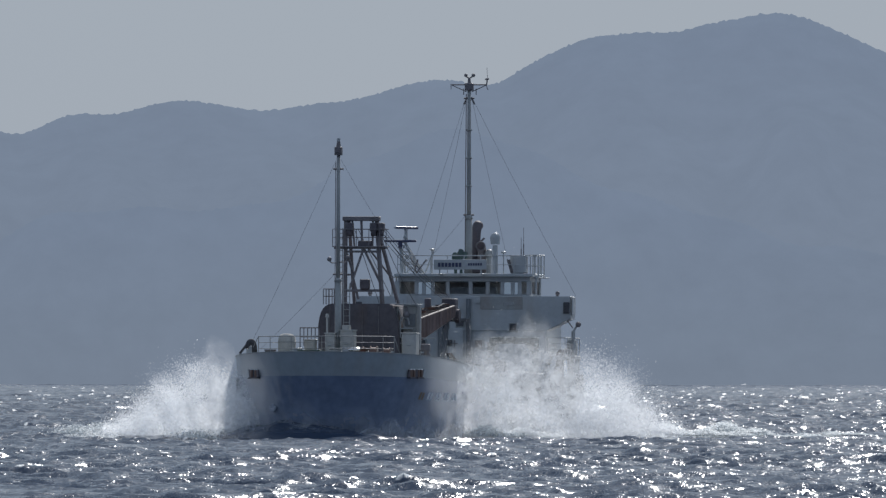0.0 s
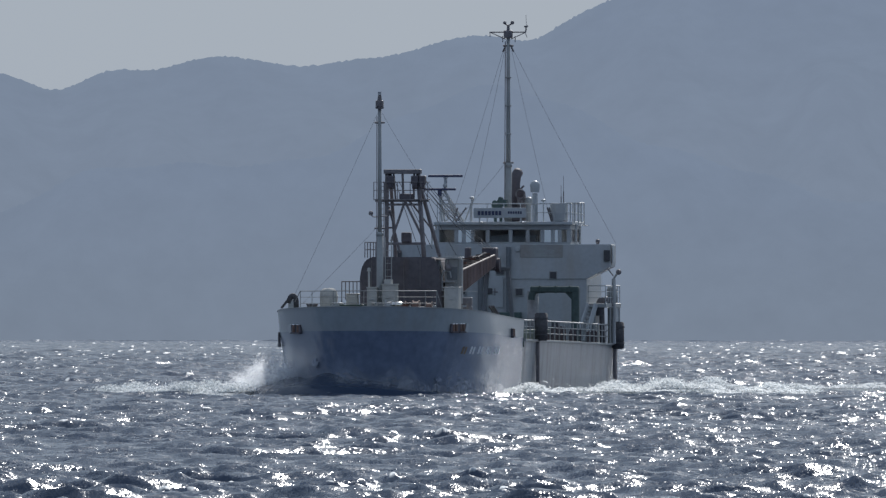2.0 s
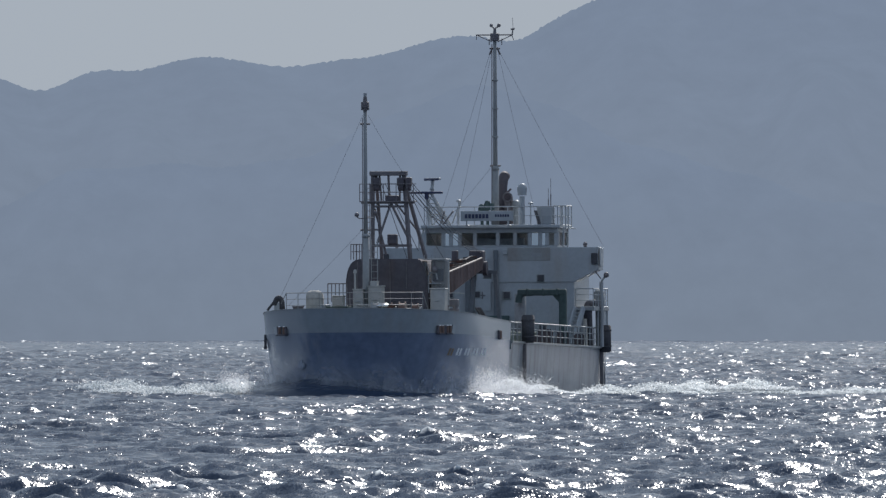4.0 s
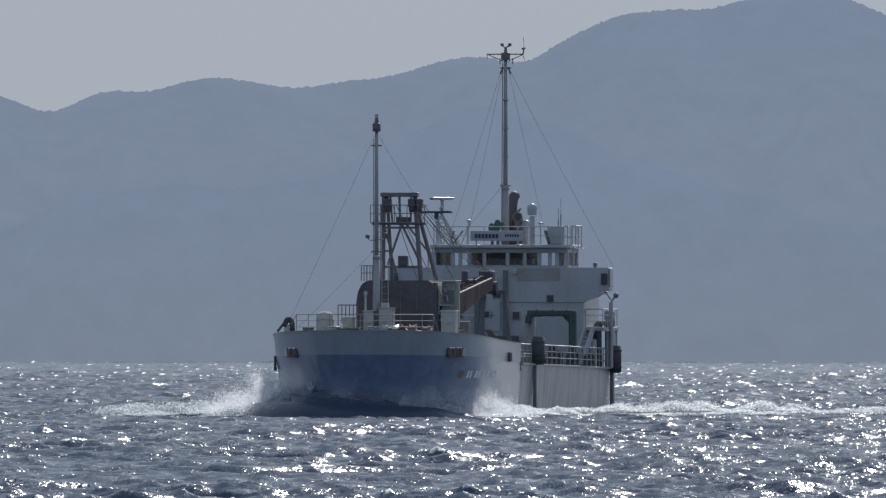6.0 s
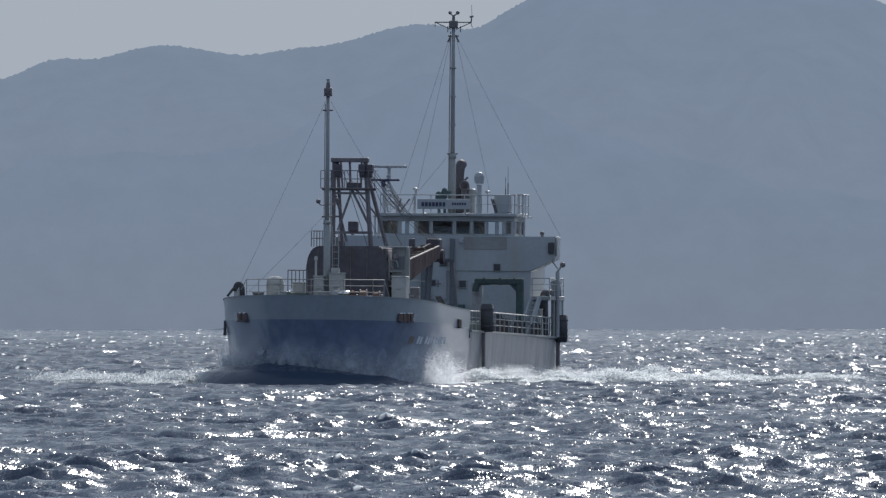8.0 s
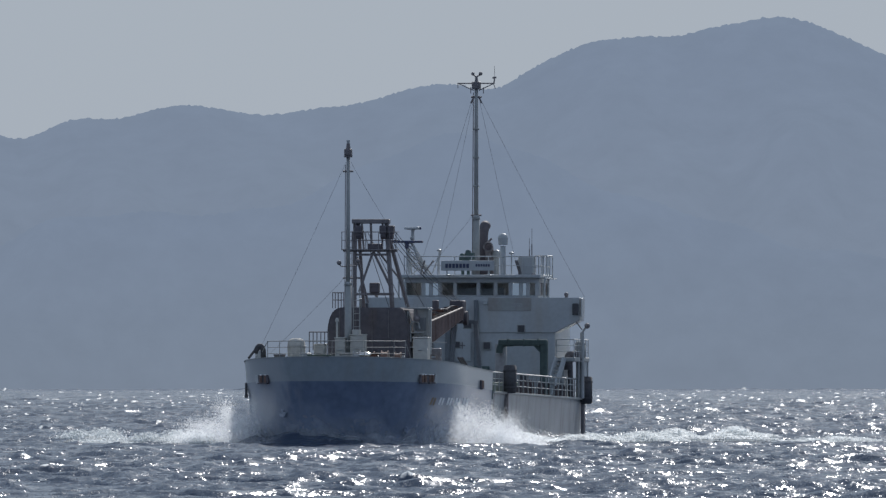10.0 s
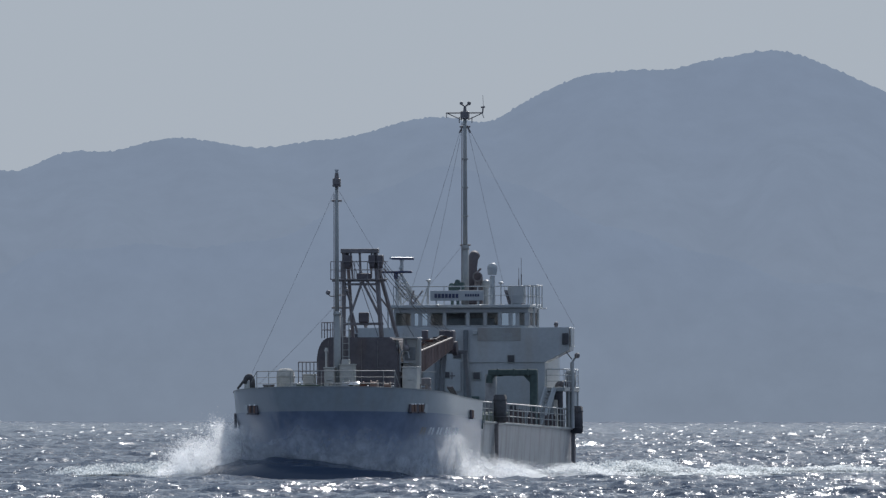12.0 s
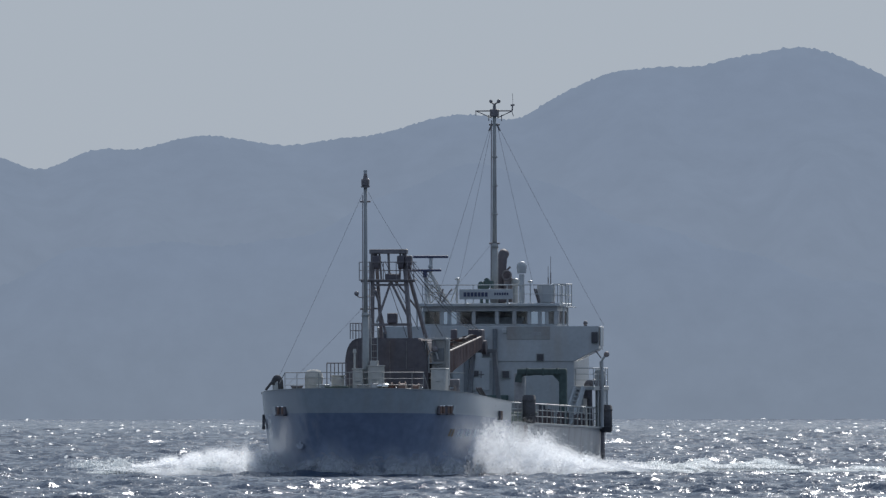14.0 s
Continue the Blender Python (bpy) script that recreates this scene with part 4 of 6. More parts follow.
    for k, (p, q) in enumerate((((-6.5, 1.5, 10.9), (-11.5, 2.4, 8.8)), ((-6.5, -0.2, 11.3), (-9.0, 0.8, 7.2)), ((-6.5, 0.0, 11.3), (-8.6, 1.5, 7.6)))):
        rod(bm, p, q, 0.018, n=5)
    part("hoist_rope", bm, WIRE, af)
    for b, q in ((0.9, (-36.7, -0.1, 7.7)), (1.15, (-36.7, 0.1, 7.7)), (1.35, (-36.6, 0.35, 7.65)), (1.5, (-36.6, 0.55, 7.6)), (1.2, (-22.0, 0.7, 7.3))):
        bm = bm_new()
        p, q = Vector((-6.4, b, 11.35)), Vector(q)
        bent(bm, [p.lerp(q, i / 8) - Vector((0, 0, 0.25 * 4 * i / 8 * (1 - i / 8))) for i in range(9)], 0.016, 5)
        part("luffing_rope", bm, WIRE, af)
    for s in (-0.15, 0.15):
        bm = bm_new()
        rod(bm, (-6.1, -0.92 + s, 7.1), (-6.1, -0.92 + s, 11.3), 0.022, n=6)
        part("ladder_stile", bm, FRAME, af)
    for i in range(13):
        bm = bm_new()
        rod(bm, (-6.1, -1.07, 7.3 + i * 0.31), (-6.1, -0.77, 7.3 + i * 0.31), 0.018, n=6)
        part("rung", bm, FRAME, af)

    # operator's cab and access tower on the port side
    bm = bm_new()
    box(bm, (-6.6, 2.75, 4.2), (-5.2, 3.55, 7.05), 0.06)
    cab = part("crane_cab", bm, GREY, SHIP_ROOT, "pale grey crane operator's cab")
    bm = bm_new()
    box(bm, (-5.22, 2.86, 5.9), (-5.17, 3.44, 6.6), 0.02)
    part("cab_window", bm, PIPEPAINT, cab, "dark cab window")
    for p, q, r in (((-5.14, 2.86, 5.9), (-5.14, 3.44, 5.2), 0.03), ((-5.14, 3.44, 5.75), (-5.14, 2.86, 5.05), 0.025), ((-5.12, 2.5, 6.9), (-5.12, 2.86, 5.8), 0.03), ((-5.1, 2.45, 4.2), (-5.1, 2.45, 7.0), 0.03)):
        bm = bm_new()
        rod(bm, p, q, r, n=6)
        part("brace", bm, STEEL, cab)
    bm = bm_new()
    bent(bm, [(-5.05, 2.62, 5.3), (-5.05, 2.62, 6.2), (-5.05, 2.75, 6.4), (-5.05, 3.05, 6.35), (-5.05, 3.12, 6.0)], 0.05, 8)
    part("pipe", bm, STEEL, cab, "bent grey pipe on the cab front")
    bm = bm_new()
    box(bm, (-5.2, 3.56, 4.2), (-5.05, 3.68, 7.05), 0.02)
    part("corner_post", bm, GREY, cab)
    for b0, b1, z in ((2.3, 3.6, 7.08), (2.35, 3.3, 5.75), (2.3, 3.2, 4.95)):
        bm = bm_new()
        box(bm, (-6.7, b0, z), (-5.0, b1, z + 0.06), 0.015)
        part("step_plate", bm, STEEL, cab)
    bm = bm_new()
    for b in (2.4, 2.6, 2.8, 3.0, 3.25, 3.5):
        rod(bm, (-5.05, b, 7.1), (-5.05, b, 7.35), 0.02, n=6)
    rod(bm, (-5.05, 3.72, 3.4), (-5.05, 3.72, 7.0), 0.03, n=6)
    rod(bm, (-5.05, 2.3, 5.3), (-5.05, 4.6, 5.25), 0.02, n=6)
    part("handrail", bm, STEEL, cab)
    bm = bm_new()
    ball(bm, (-5.1, 2.95, 6.55), 0.2)
    rod(bm, (-5.1, 2.95, 6.7), (-5.1, 2.95, 7.0), 0.05)
    part("work_lamp", bm, FRAME, cab)
    bm = bm_new()
    for z in (4.5, 4.0):
        box(bm, (-2.4, 4.25, z), (-2.0, 4.75, z + 0.42), 0.05)
    part("reel_box", bm, FRAME, SHIP_ROOT, "dark hose boxes on the foredeck")

    # boom: a brown lattice laid aft, its head resting before the wheelhouse
    root, tip = Vector((-9.0, 1.75, 4.7)), Vector((-36.5, 0.3, 6.75))
    sides = (Vector((0, 0.6, 0)), Vector((0, -0.6, 0)), Vector((0, 0.6, 1.3)), Vector((0, -0.6, 1.3)))
    bm = bm_new()
    box(bm, (-37.3, -0.15, 6.5), (-36.3, 0.65, 7.75), 0.08)
    boom = part("crane_boom", bm, DARK, SHIP_ROOT, "brown lattice crane boom laid along the hold")
    n = 14
    for s in sides:
        bm = bm_new()
        rod(bm, root + s * 0.7, root.lerp(tip, 0.15) + s, 0.06)
        rod(bm, root.lerp(tip, 0.15) + s, tip + s * 0.45, 0.06)
        # port chords are coloured as if sunlit, the others stay brown
        part("chord", bm, LITEDGE if s.y > 0 else BOOM, boom, "pale chord edge, sunlight painted on" if s.y > 0 else "rusty chord")
    def at(s, u):
        return root.lerp(tip, u) + s * (0.7 + 2 * u if u < 0.15 else 1 - 0.55 * (u - 0.15) / 0.85)
    for i in range(n):
        u, v = i / n, (i + 1) / n
        for s, q in ((0, 1), (2, 3), (0, 2), (1, 3)):
            for w in (u, v):
                bm = bm_new()
                rod(bm, at(sides[s], w), at(sides[q], v), 0.04, n=6)
                part("lacing_bar", bm, BOOM, boom)
    # plated webs on both sides, between the chords
    for lo, hi in ((0, 2), (1, 3)):
        for i in range(n):
            bm = bm_new()
            u, v = i / n + 0.002, (i + 1) / n - 0.002
            q = [at(sides[lo], u), at(sides[lo], v), at(sides[hi], v), at(sides[hi], u)]
            inner = Vector((0, -0.05 if lo == 0 else 0.05, 0))
            a = [bm.verts.new(p - inner) for p in q]
            b = [bm.verts.new(p - inner * 1.4) for p in q]
            bm.faces.new(a)
            bm.faces.new(b[::-1])
            for k in range(4):
                bm.faces.new((a[k], a[k - 1], b[k - 1], b[k]))
            bmesh.ops.recalc_face_normals(bm, faces=bm.faces)
            part("web_plate", bm, WEB, boom, "dark brown web plate")
    # hoses, clamps and cross ties along the top of the boom
    gear = random.Random(11)
    for i in range(16):
        u = 0.16 + 0.05 * i
        o = at(sides[3], u).lerp(at(sides[2], u), gear.uniform(0.1, 0.55)) + Vector((0, 0, 0.1))
        bm = bm_new()
        beam(bm, o + Vector((0, -0.3, gear.uniform(-0.02, 0.1))), o + Vector((gear.uniform(-0.5, 0.5), gear.uniform(0.25, 0.5), gear.uniform(0.0, 0.16))), 0.12, 0.12)
        part("cross_tie", bm, BOOM if i % 3 else RUST, boom, "rusty clamp across the boom")
    bm = bm_new()
    pts = [at(sides[3], u) + Vector((0, 0.25, 0.16 + 0.05 * math.sin(u * 37))) for u in np.linspace(0.12, 0.96, 22)]
    bent(bm, pts, 0.05, 6)
    part("hose", bm, RUBBER, boom)
    bm = bm_new()
    box(bm, (-36.2, -1.05, 6.9), (-35.8, -0.72, 7.75), 0.05)
    rod(bm, (-36.0, -1.05, 7.2), (-36.0, 0.1, 7.2), 0.07)
    part("guide_post", bm, DARK, boom, "dark guide post beside the boom head")
    for a, b in ((-36.8, -0.1), (-36.8, 0.7)):
        bm = bm_new()
        rod(bm, (a, b - 0.12, 6.75), (a, b + 0.12, 6.75), 0.4, n=18)
        part("head_sheave", bm, DARK, boom)
    # the grab's lines and boom rest
    bm = bm_new()
    for b in (-0.35, 1.55):
        beam(bm, (-37.5, b, 2.3), (-37.5, b * 0.6 + 0.2, 6.6), 0.22, 0.22)
    beam(bm, (-37.5, -0.2, 6.55), (-37.5, 1.3, 6.55), 0.24, 0.2)
    part("boom_rest", bm, PIPEPAINT, SHIP_ROOT, "dark blue-grey trestle under the boom head")


crane()


def side_rails():
    for s in (1, -1):
        line = [(a, s * 5.66, deck_edge(a) + 0.02) for a in (BREAK - 0.2, -24, -34, -46.2)]
        railing("side_rail", SHIP_ROOT, line, 1.02, GREY, 3, 1.55, 0.034, "pale pipe railing along the side deck")
    # dark boards and gear lashed behind the rail
    for a0, a1, z in ((-31.5, -26.5, 0.95), (-37.5, -33.0, 0.82), (-25.5, -22.0, 0.6), (-43.0, -39.5, 0.7)):
        bm = bm_new()
        box(bm, (a0, 5.26, 2.3), (a1, 5.3, 2.3 + z * 0.7), 0.01)
        rack = part("board_rack", bm, WEB, SHIP_ROOT, "dark upright boards stowed behind the side railing")
        n = int((a1 - a0) / 0.35)
        for i in range(n):
            a = a0 + (a1 - a0) * i / n
            bm = bm_new()
            box(bm, (a, 5.3, 2.3), (a + 0.22, 5.4, 2.3 + z + 0.08 * math.sin(i * 2.1)), 0.015)
            part("board", bm, WEB, rack)


side_rails()


def deckhouse():
    """Accommodation aft: front wall, wings of the bridge, wheelhouse with open views through it."""
    F, R = -43.0, -48.6
    bm = bm_new()
    box(bm, (R, -4.8, 2.3), (F, 4.8, 6.6), 0.05)
    house = part("deckhouse", bm, WHITE, SHIP_ROOT, "white steel deckhouse at the stern")
    # bridge front with wings; undersides slope in to the house
    bm = bm_new()
    prof = [(-6.2, 7.95), (6.2, 7.95), (6.2, 6.68), (4.82, 5.98), (-4.82, 5.98), (-6.2, 6.68)]
    rings = [[bm.verts.new((a, b, z)) for b, z in prof] for a in (F + 0.06, F - 0.1)]
    for r in rings:
        bm.faces.new(r)
    for i in range(6):
        bm.faces.new((rings[0][i], rings[0][(i + 1) % 6], rings[1][(i + 1) % 6], rings[1][i]))
    bmesh.ops.recalc_face_normals(bm, faces=bm.faces)
    bmesh.ops.bevel(bm, geom=bm.edges[:], offset=0.02, segments=1, affect="EDGES")
    front = part("bridge_front", bm, WHITE, SHIP_ROOT, "white bridge front bulwark reaching out as wings")
    for s in (1, -1):
        bm = bm_new()
        vs = [bm.verts.new(p) for p in ((F, s * 4.82, 5.98), (F, s * 6.2, 6.68), (F - 1.6, s * 6.2, 6.68), (F - 1.6, s * 4.82, 5.98))]
        bm.faces.new(vs)
        box(bm, (F - 1.6, s * 6.12 if s > 0 else -6.2, 6.68), (F, s * 6.2 if s > 0 else -6.12, 7.95), 0.02)
        box(bm, (F - 1.6, min(s * 3.9, s * 6.2), 6.64), (F, max(s * 3.9, s * 6.2), 6.72), 0.01)
        wing = part("bridge_wing", bm, WHITE, SHIP_ROOT, "white bridge wing with a black side light")
        bm = bm_new()
        box(bm, (F + 0.03, s * 5.98 - 0.17, 6.98), (F + 0.22, s * 5.98 + 0.17, 7.62), 0.04)
        part("side_light", bm, RUBBER, wing, "black side-light box")
        bm = bm_new()
        box(bm, (F - 1.0, s * 6.3 - 0.03, 6.85), (F + 0.1, s * 6.3 + 0.03, 7.9), 0.02)
        part("light_screen", bm, WHITE, wing)
        bm = bm_new()
        rod(bm, (F - 0.3, s * 5.4, 7.95), (F - 0.3, s * 5.4, 8.05), 0.09, n=10)
        ball(bm, (F - 0.3, s * 5.4, 8.12), 0.13)
        part("compass_repeater", bm, FRAME, wing)
        bm = bm_new()
        beam(bm, (F - 0.3, s * 5.95, 6.6), (F - 0.3, s * 6.3, 6.15), 0.06, 0.06)
        part("stay_bar", bm, FRAME, wing)
    # panel seams, portholes, doors and pipes on the front
    bm = bm_new()
    box(bm, (F + 0.06, 1.0, 7.2), (F + 0.085, 3.45, 7.93), 0.008)
    part("name_panel", bm, GREY, front, "faint grey panel on the bridge front")
    bm = bm_new()
    box(bm, (F + 0.085, 2.35, 7.42), (F + 0.1, 2.95, 7.62), 0.006)
    part("faded_mark", bm, STEEL, front)
    for b, z, r in ((2.9, 6.2, 0.2), (0.95, 5.25, 0.2), (-0.95, 6.3, 0.17), (-0.75, 5.3, 0.17), (-2.3, 5.3, 0.17), (3.0, 3.4, 0.2), (-0.15, 6.45, 0.22)):
        bm = bm_new()
        box(bm, (F - 0.02, b - r - 0.05, z - r - 0.05), (F + 0.1, b + r + 0.05, z + r + 0.05), 0.05)
        ph = part("cabin_window", bm, GREY, SHIP_ROOT)
        bm = bm_new()
        box(bm, (F, b - r, z - r), (F + 0.115, b + r, z + r), 0.04)
        part("pane", bm, RUBBER, ph, "dark square window glass")
    for b, w, mat in ((-0.45, 0.5, WHITE), (-2.7, 0.45, WHITE)):
        bm = bm_new()
        box(bm, (F, b - w, 4.35), (F + 0.07, b + w, 6.15), 0.04)
        d = part("locker_door", bm, mat, SHIP_ROOT, "white steel door with a cross-shaped clip")
        bm = bm_new()
        box(bm, (F + 0.07, b - 0.03, 5.05), (F + 0.1, b + 0.03, 5.45), 0.008)
        box(bm, (F + 0.07, b - 0.17, 5.22), (F + 0.1, b + 0.17, 5.28), 0.008)
        part("door_clip", bm, FRAME, d)
    for b, z0, z1, r in ((-1.25, 2.4, 6.4, 0.16), (0.35, 3.2, 7.8, 0.13), (-0.95, 2.4, 6.2, 0.06)):
        bm = bm_new()
        rod(bm, (F + 0.2, b, z0), (F + 0.2, b, z1), r, n=12)
        part("downpipe", bm, PIPEPAINT, house)
    bm = bm_new()
    box(bm, (F + 0.05, -1.6, 3.3), (F + 0.4, 1.1, 4.1), 0.05)
    part("bench_locker", bm, GREEN, house, "dark green locker against the front wall")
    bm = bm_new()
    box(bm, (F + 0.08, -0.55, 7.0), (F + 0.3, -0.15, 7.35), 0.05)
    part("deck_lamp", bm, WHITE, house)
    bm = bm_new()
    box(bm, (F + 0.08, 0.75, 7.55), (F + 0.2, 1.0, 7.8), 0.04)
    part("deck_lamp", bm, WHITE, house)

    # wheelhouse: sill wall, posts, panes, fascia and roof
    A0, A1, W = -43.4, -47.2, 3.8
    bm = bm_new()
    box(bm, (A1, -W, 6.6), (A0, W, 8.08), 0.03)
    wh = part("wheelhouse", bm, WHITE, SHIP_ROOT, "white wheelhouse with a row of front windows")
    bm = bm_new()
    box(bm, (A1 - 0.1, -W - 0.02, 8.78), (A0 + 0.06, W + 0.02, 9.05), 0.03)
    part("fascia", bm, WHITE, wh)
    bm = bm_new()
    box(bm, (A1 - 0.5, -3.98, 9.05), (A0 + 0.45, 3.98, 9.24), 0.04)
    part("wheelhouse_roof", bm, WHITE, wh, "white overhanging roof with a bright edge")
    edges = [-3.8, -2.75, -2.32, -1.8, -0.94, 0.38, 1.36, 2.2, 2.8, 3.2, 3.8]
    for b in edges:
        bm = bm_new()
        box(bm, (A0 - 0.09, b - (0.11 if abs(b) < 3.7 else 0.2), 8.05), (A0 + 0.02, b + (0.11 if abs(b) < 3.7 else 0.08), 8.8), 0.015)
        part("window_post", bm, WHITE, wh)
    for b0, b1 in zip(edges, edges[1:]):
        bm = bm_new()
        box(bm, (A0 - 0.05, b0 + 0.1, 8.08), (A0 - 0.035, b1 - 0.1, 8.78), 0)
        pane = part("window_pane", bm, GLASS, wh)
        pane.visible_shadow = False
    # back wall: shut in the middle, open to the sky at the sides
    for b0, b1 in ((-3.8, -3.35), (-2.42, 1.66), (2.56, 3.8)):
        bm = bm_new()
        box(bm, (A1, b0, 8.05), (A1 + 0.08, b1, 8.8), 0.01)
        part("back_wall", bm, INSIDE, wh)
    for b in (-3.8, 3.8):
        for a in (A1 + 0.1, -45.4, A0 - 0.3):
            bm = bm_new()
            box(bm, (a - 0.12, b - 0.05, 8.05), (a + 0.12, b + 0.05, 8.8), 0.01)
            part("side_post", bm, WHITE, wh)
    bm = bm_new()
    box(bm, (A1 + 0.1, -3.8, 8.05), (A0 - 0.1, -3.74, 8.8), 0.01)
    part("side_wall", bm, INSIDE, wh)
    bm = bm_new()
    box(bm, (-45.6, -1.3, 8.05), (-45.0, 1.6, 8.5), 0.06)
    part("console", bm, INSIDE, wh)
    # wing-door frames outside the wheelhouse
    for s in (1, -1):
        for a in (A0, A0 - 1.5):
            bm = bm_new()
            rod(bm, (a, s * 4.15, 7.95), (a, s * 4.15, 9.1), 0.05)
            part("roof_pillar", bm, WHITE, wh)
        bm = bm_new()
        box(bm, (A1, s * 4.14 - 0.15, 9.0), (A0, s * 4.14 + 0.15, 9.06), 0.01)
        part("roof_wing", bm, WHITE, wh)
    return wh


deckhouse()


def on_the_roof():
    A0 = -43.0
    z = 9.24
    railing("monkey_rail", SHIP_ROOT, [(-46.8, -3.8, z), (-43.2, -3.8, z), (-43.2, 3.85, z), (-46.8, 3.85, z)], 1.02, WHITE, 2, 1.0, 0.024, "white railing round the wheelhouse roof")
    railing("corner_rail", SHIP_ROOT, [(-43.9, 3.5, 9.05), (-43.9, 4.2, 9.05)], 1.25, WHITE, 2, 0.24, 0.03, "close-barred railing at the roof corner")
    railing("corner_rail", SHIP_ROOT, [(-43.95, 4.2, 9.05), (-46.0, 4.2, 9.05)], 1.25, WHITE, 2, 1.0, 0.03, "close-barred railing at the roof corner")
    # name board in dark bars that cannot be read
    bm = bm_new()
    box(bm, (-42.02, -1.52, 9.45), (-41.96, 1.5, 10.02), 0.02)
    board = part("name_board", bm, WHITE, SHIP_ROOT, "white board with faded dark lettering")
    for i in range(7):
        bm = bm_new()
        b = -1.28 + i * 0.2
        box(bm, (-41.955, b, 9.6), (-41.94, b + 0.155, 9.84), 0.01)
        part("mark", bm, SIGNINK, board)
    for i in range(6):
        bm = bm_new()
        box(bm, (-41.955, 0.45 + i * 0.14, 9.68), (-41.94, 0.55 + i * 0.14, 9.82), 0.005)
        part("mark", bm, SIGNINK, board)
    for b in (-1.2, 1.2):
        bm = bm_new()
        rod(bm, (-42.1, b, 9.2), (-42.1, b, 9.6), 0.04)
        rod(bm, (-42.1, b, 9.2), (-43.3, b, 9.2), 0.04)
        part("bracket", bm, WHITE, board)
    # main mast
    M = (-45.0, 0.0)
    bm = bm_new()
    rod(bm, (M[0], 0, z), (M[0], 0, 12.5), 0.21, 0.2, 16)
    rod(bm, (M[0], 0, 12.5), (M[0], 0, 19.8), 0.13, 0.1, 14)
    rod(bm, (M[0], 0, 12.35), (M[0], 0, 12.6), 0.24, 0.17, 14)
    for zz in (14.2, 15.8, 17.4):
        rod(bm, (M[0], 0, zz), (M[0], 0, zz + 0.08), 0.18, n=12)
    mast = part("main_mast", bm, GREY, SHIP_ROOT, "tall slim grey mast on the wheelhouse roof", True)
    bm = bm_new()
    rod(bm, (M[0], -1.08, 20.02), (M[0], 1.02, 20.02), 0.035, n=6)
    for b in (-1.0, 0.98):
        rod(bm, (M[0], b, 20.0), (M[0], b * 0.15, 19.62), 0.025, n=6)
    rod(bm, (M[0], -1.05, 20.0), (M[0], -1.05, 19.75), 0.02, n=6)
    rod(bm, (M[0], 0.98, 20.0), (M[0], 1.08, 19.72), 0.02, n=6)
    for b in (-0.32, 0.4):
        rod(bm, (M[0], b, 19.8), (M[0], b, 19.45), 0.025, n=6)
    part("crosstree", bm, FRAME, mast, "dark crosstree with struts")
    bm = bm_new()
    box(bm, (M[0] - 0.2, -0.24, 19.68), (M[0] + 0.2, 0.24, 20.12), 0.06)
    rod(bm, (M[0], 0, 20.1), (M[0], 0, 20.42), 0.1, 0.07)
    part("masthead_light", bm, FRAME, mast)
    bm = bm_new()
    bent(bm, [(M[0], -0.18, 20.5), (M[0], 0, 20.38), (M[0], 0.2, 20.5)], 0.04)
    ball(bm, (M[0], -0.2, 20.56), 0.1)
    ball(bm, (M[0], 0.24, 20.56), 0.11)
    part("wind_vane", bm, FRAME, mast)
    bm = bm_new()
    rod(bm, (M[0], 1.0, 20.0), (M[0], 1.04, 20.35), 0.04, n=6)
    rod(bm, (M[0], 0.92, 20.33), (M[0], 1.14, 20.36), 0.05, n=6)
    rod(bm, (M[0], 1.05, 20.35), (M[0], 1.02, 21.0), 0.012, n=5)
    part("whip_aerial", bm, FRAME, mast)
    for zz in (19.25, 12.6):
        bm = bm_new()
        rod(bm, (M[0], -0.3, zz), (M[0], 0.3, zz), 0.05)
        part("shackle_bar", bm, FRAME, mast)
    for b in (-0.24, 0.24):
        bm = bm_new()
        rod(bm, (M[0], b * 0.5, 19.3), (M[0], b * 1.3, 18.9), 0.05)
        part("shackle", bm, FRAME, mast)
    bm = bm_new()
    rod(bm, (M[0] + 0.1, -0.2, 9.4), (M[0] + 0.1, -0.15, 19.5), 0.025, n=6)
    part("cable", bm, FRAME, mast)
    for p, q in (((M[0], -0.25, 19.1), (-43.6, -3.0, 9.6)), ((M[0], -0.2, 19.0), (-44, -2.1, 9.3)), ((M[0], 0.25, 19.1), (-46.2, 6.0, 8.0)),
                 ((M[0], 0.2, 19.0), (-43.8, 2.6, 9.3)), ((M[0], -0.2, 12.55), (-43.5, -2.2, 9.9))):
        wire("stay", p, q, 0.0075)
    for b, bb in ((-2.9, -2.65), (-2.75, -2.15), (2.75, 2.5), (2.85, 2.6)):
        bm = bm_new()
        rod(bm, (-43.3, b, z), (-43.3, bb, z + 0.8), 0.045, n=6)
        part("turnbuckle", bm, FRAME, mast)
    # funnel: dark pipe with bent top, and a round silencer
    bm = bm_new()
    bent(bm, [(-46.6, 0.1, 9.2), (-46.6, 0.14, 11.45), (-46.65, 0.19, 11.9), (-46.9, 0.27, 12.08)], 0.29, 16)
    fn = part("funnel", bm, DARK, SHIP_ROOT, "dark rust-brown exhaust funnel with bent top", True)
    bm = bm_new()
    bent(bm, [(-46.2, 0.58, 9.3), (-46.2, 0.58, 10.6), (-46.0, 0.58, 10.8), (-45.6, 0.6, 10.82)], 0.25, 16)
    part("exhaust_cowl", bm, FRAME, fn, "grey cowl with a dark disc over its round mouth", True)
    bm = bm_new()
    for j in range(20):
        p, q = ((-45.58, 0.6 + 0.25 * math.cos(2 * math.pi * i / 20), 10.82 + 0.25 * math.sin(2 * math.pi * i / 20)) for i in (j, j + 1))
        rod(bm, p, q, 0.045, n=6)
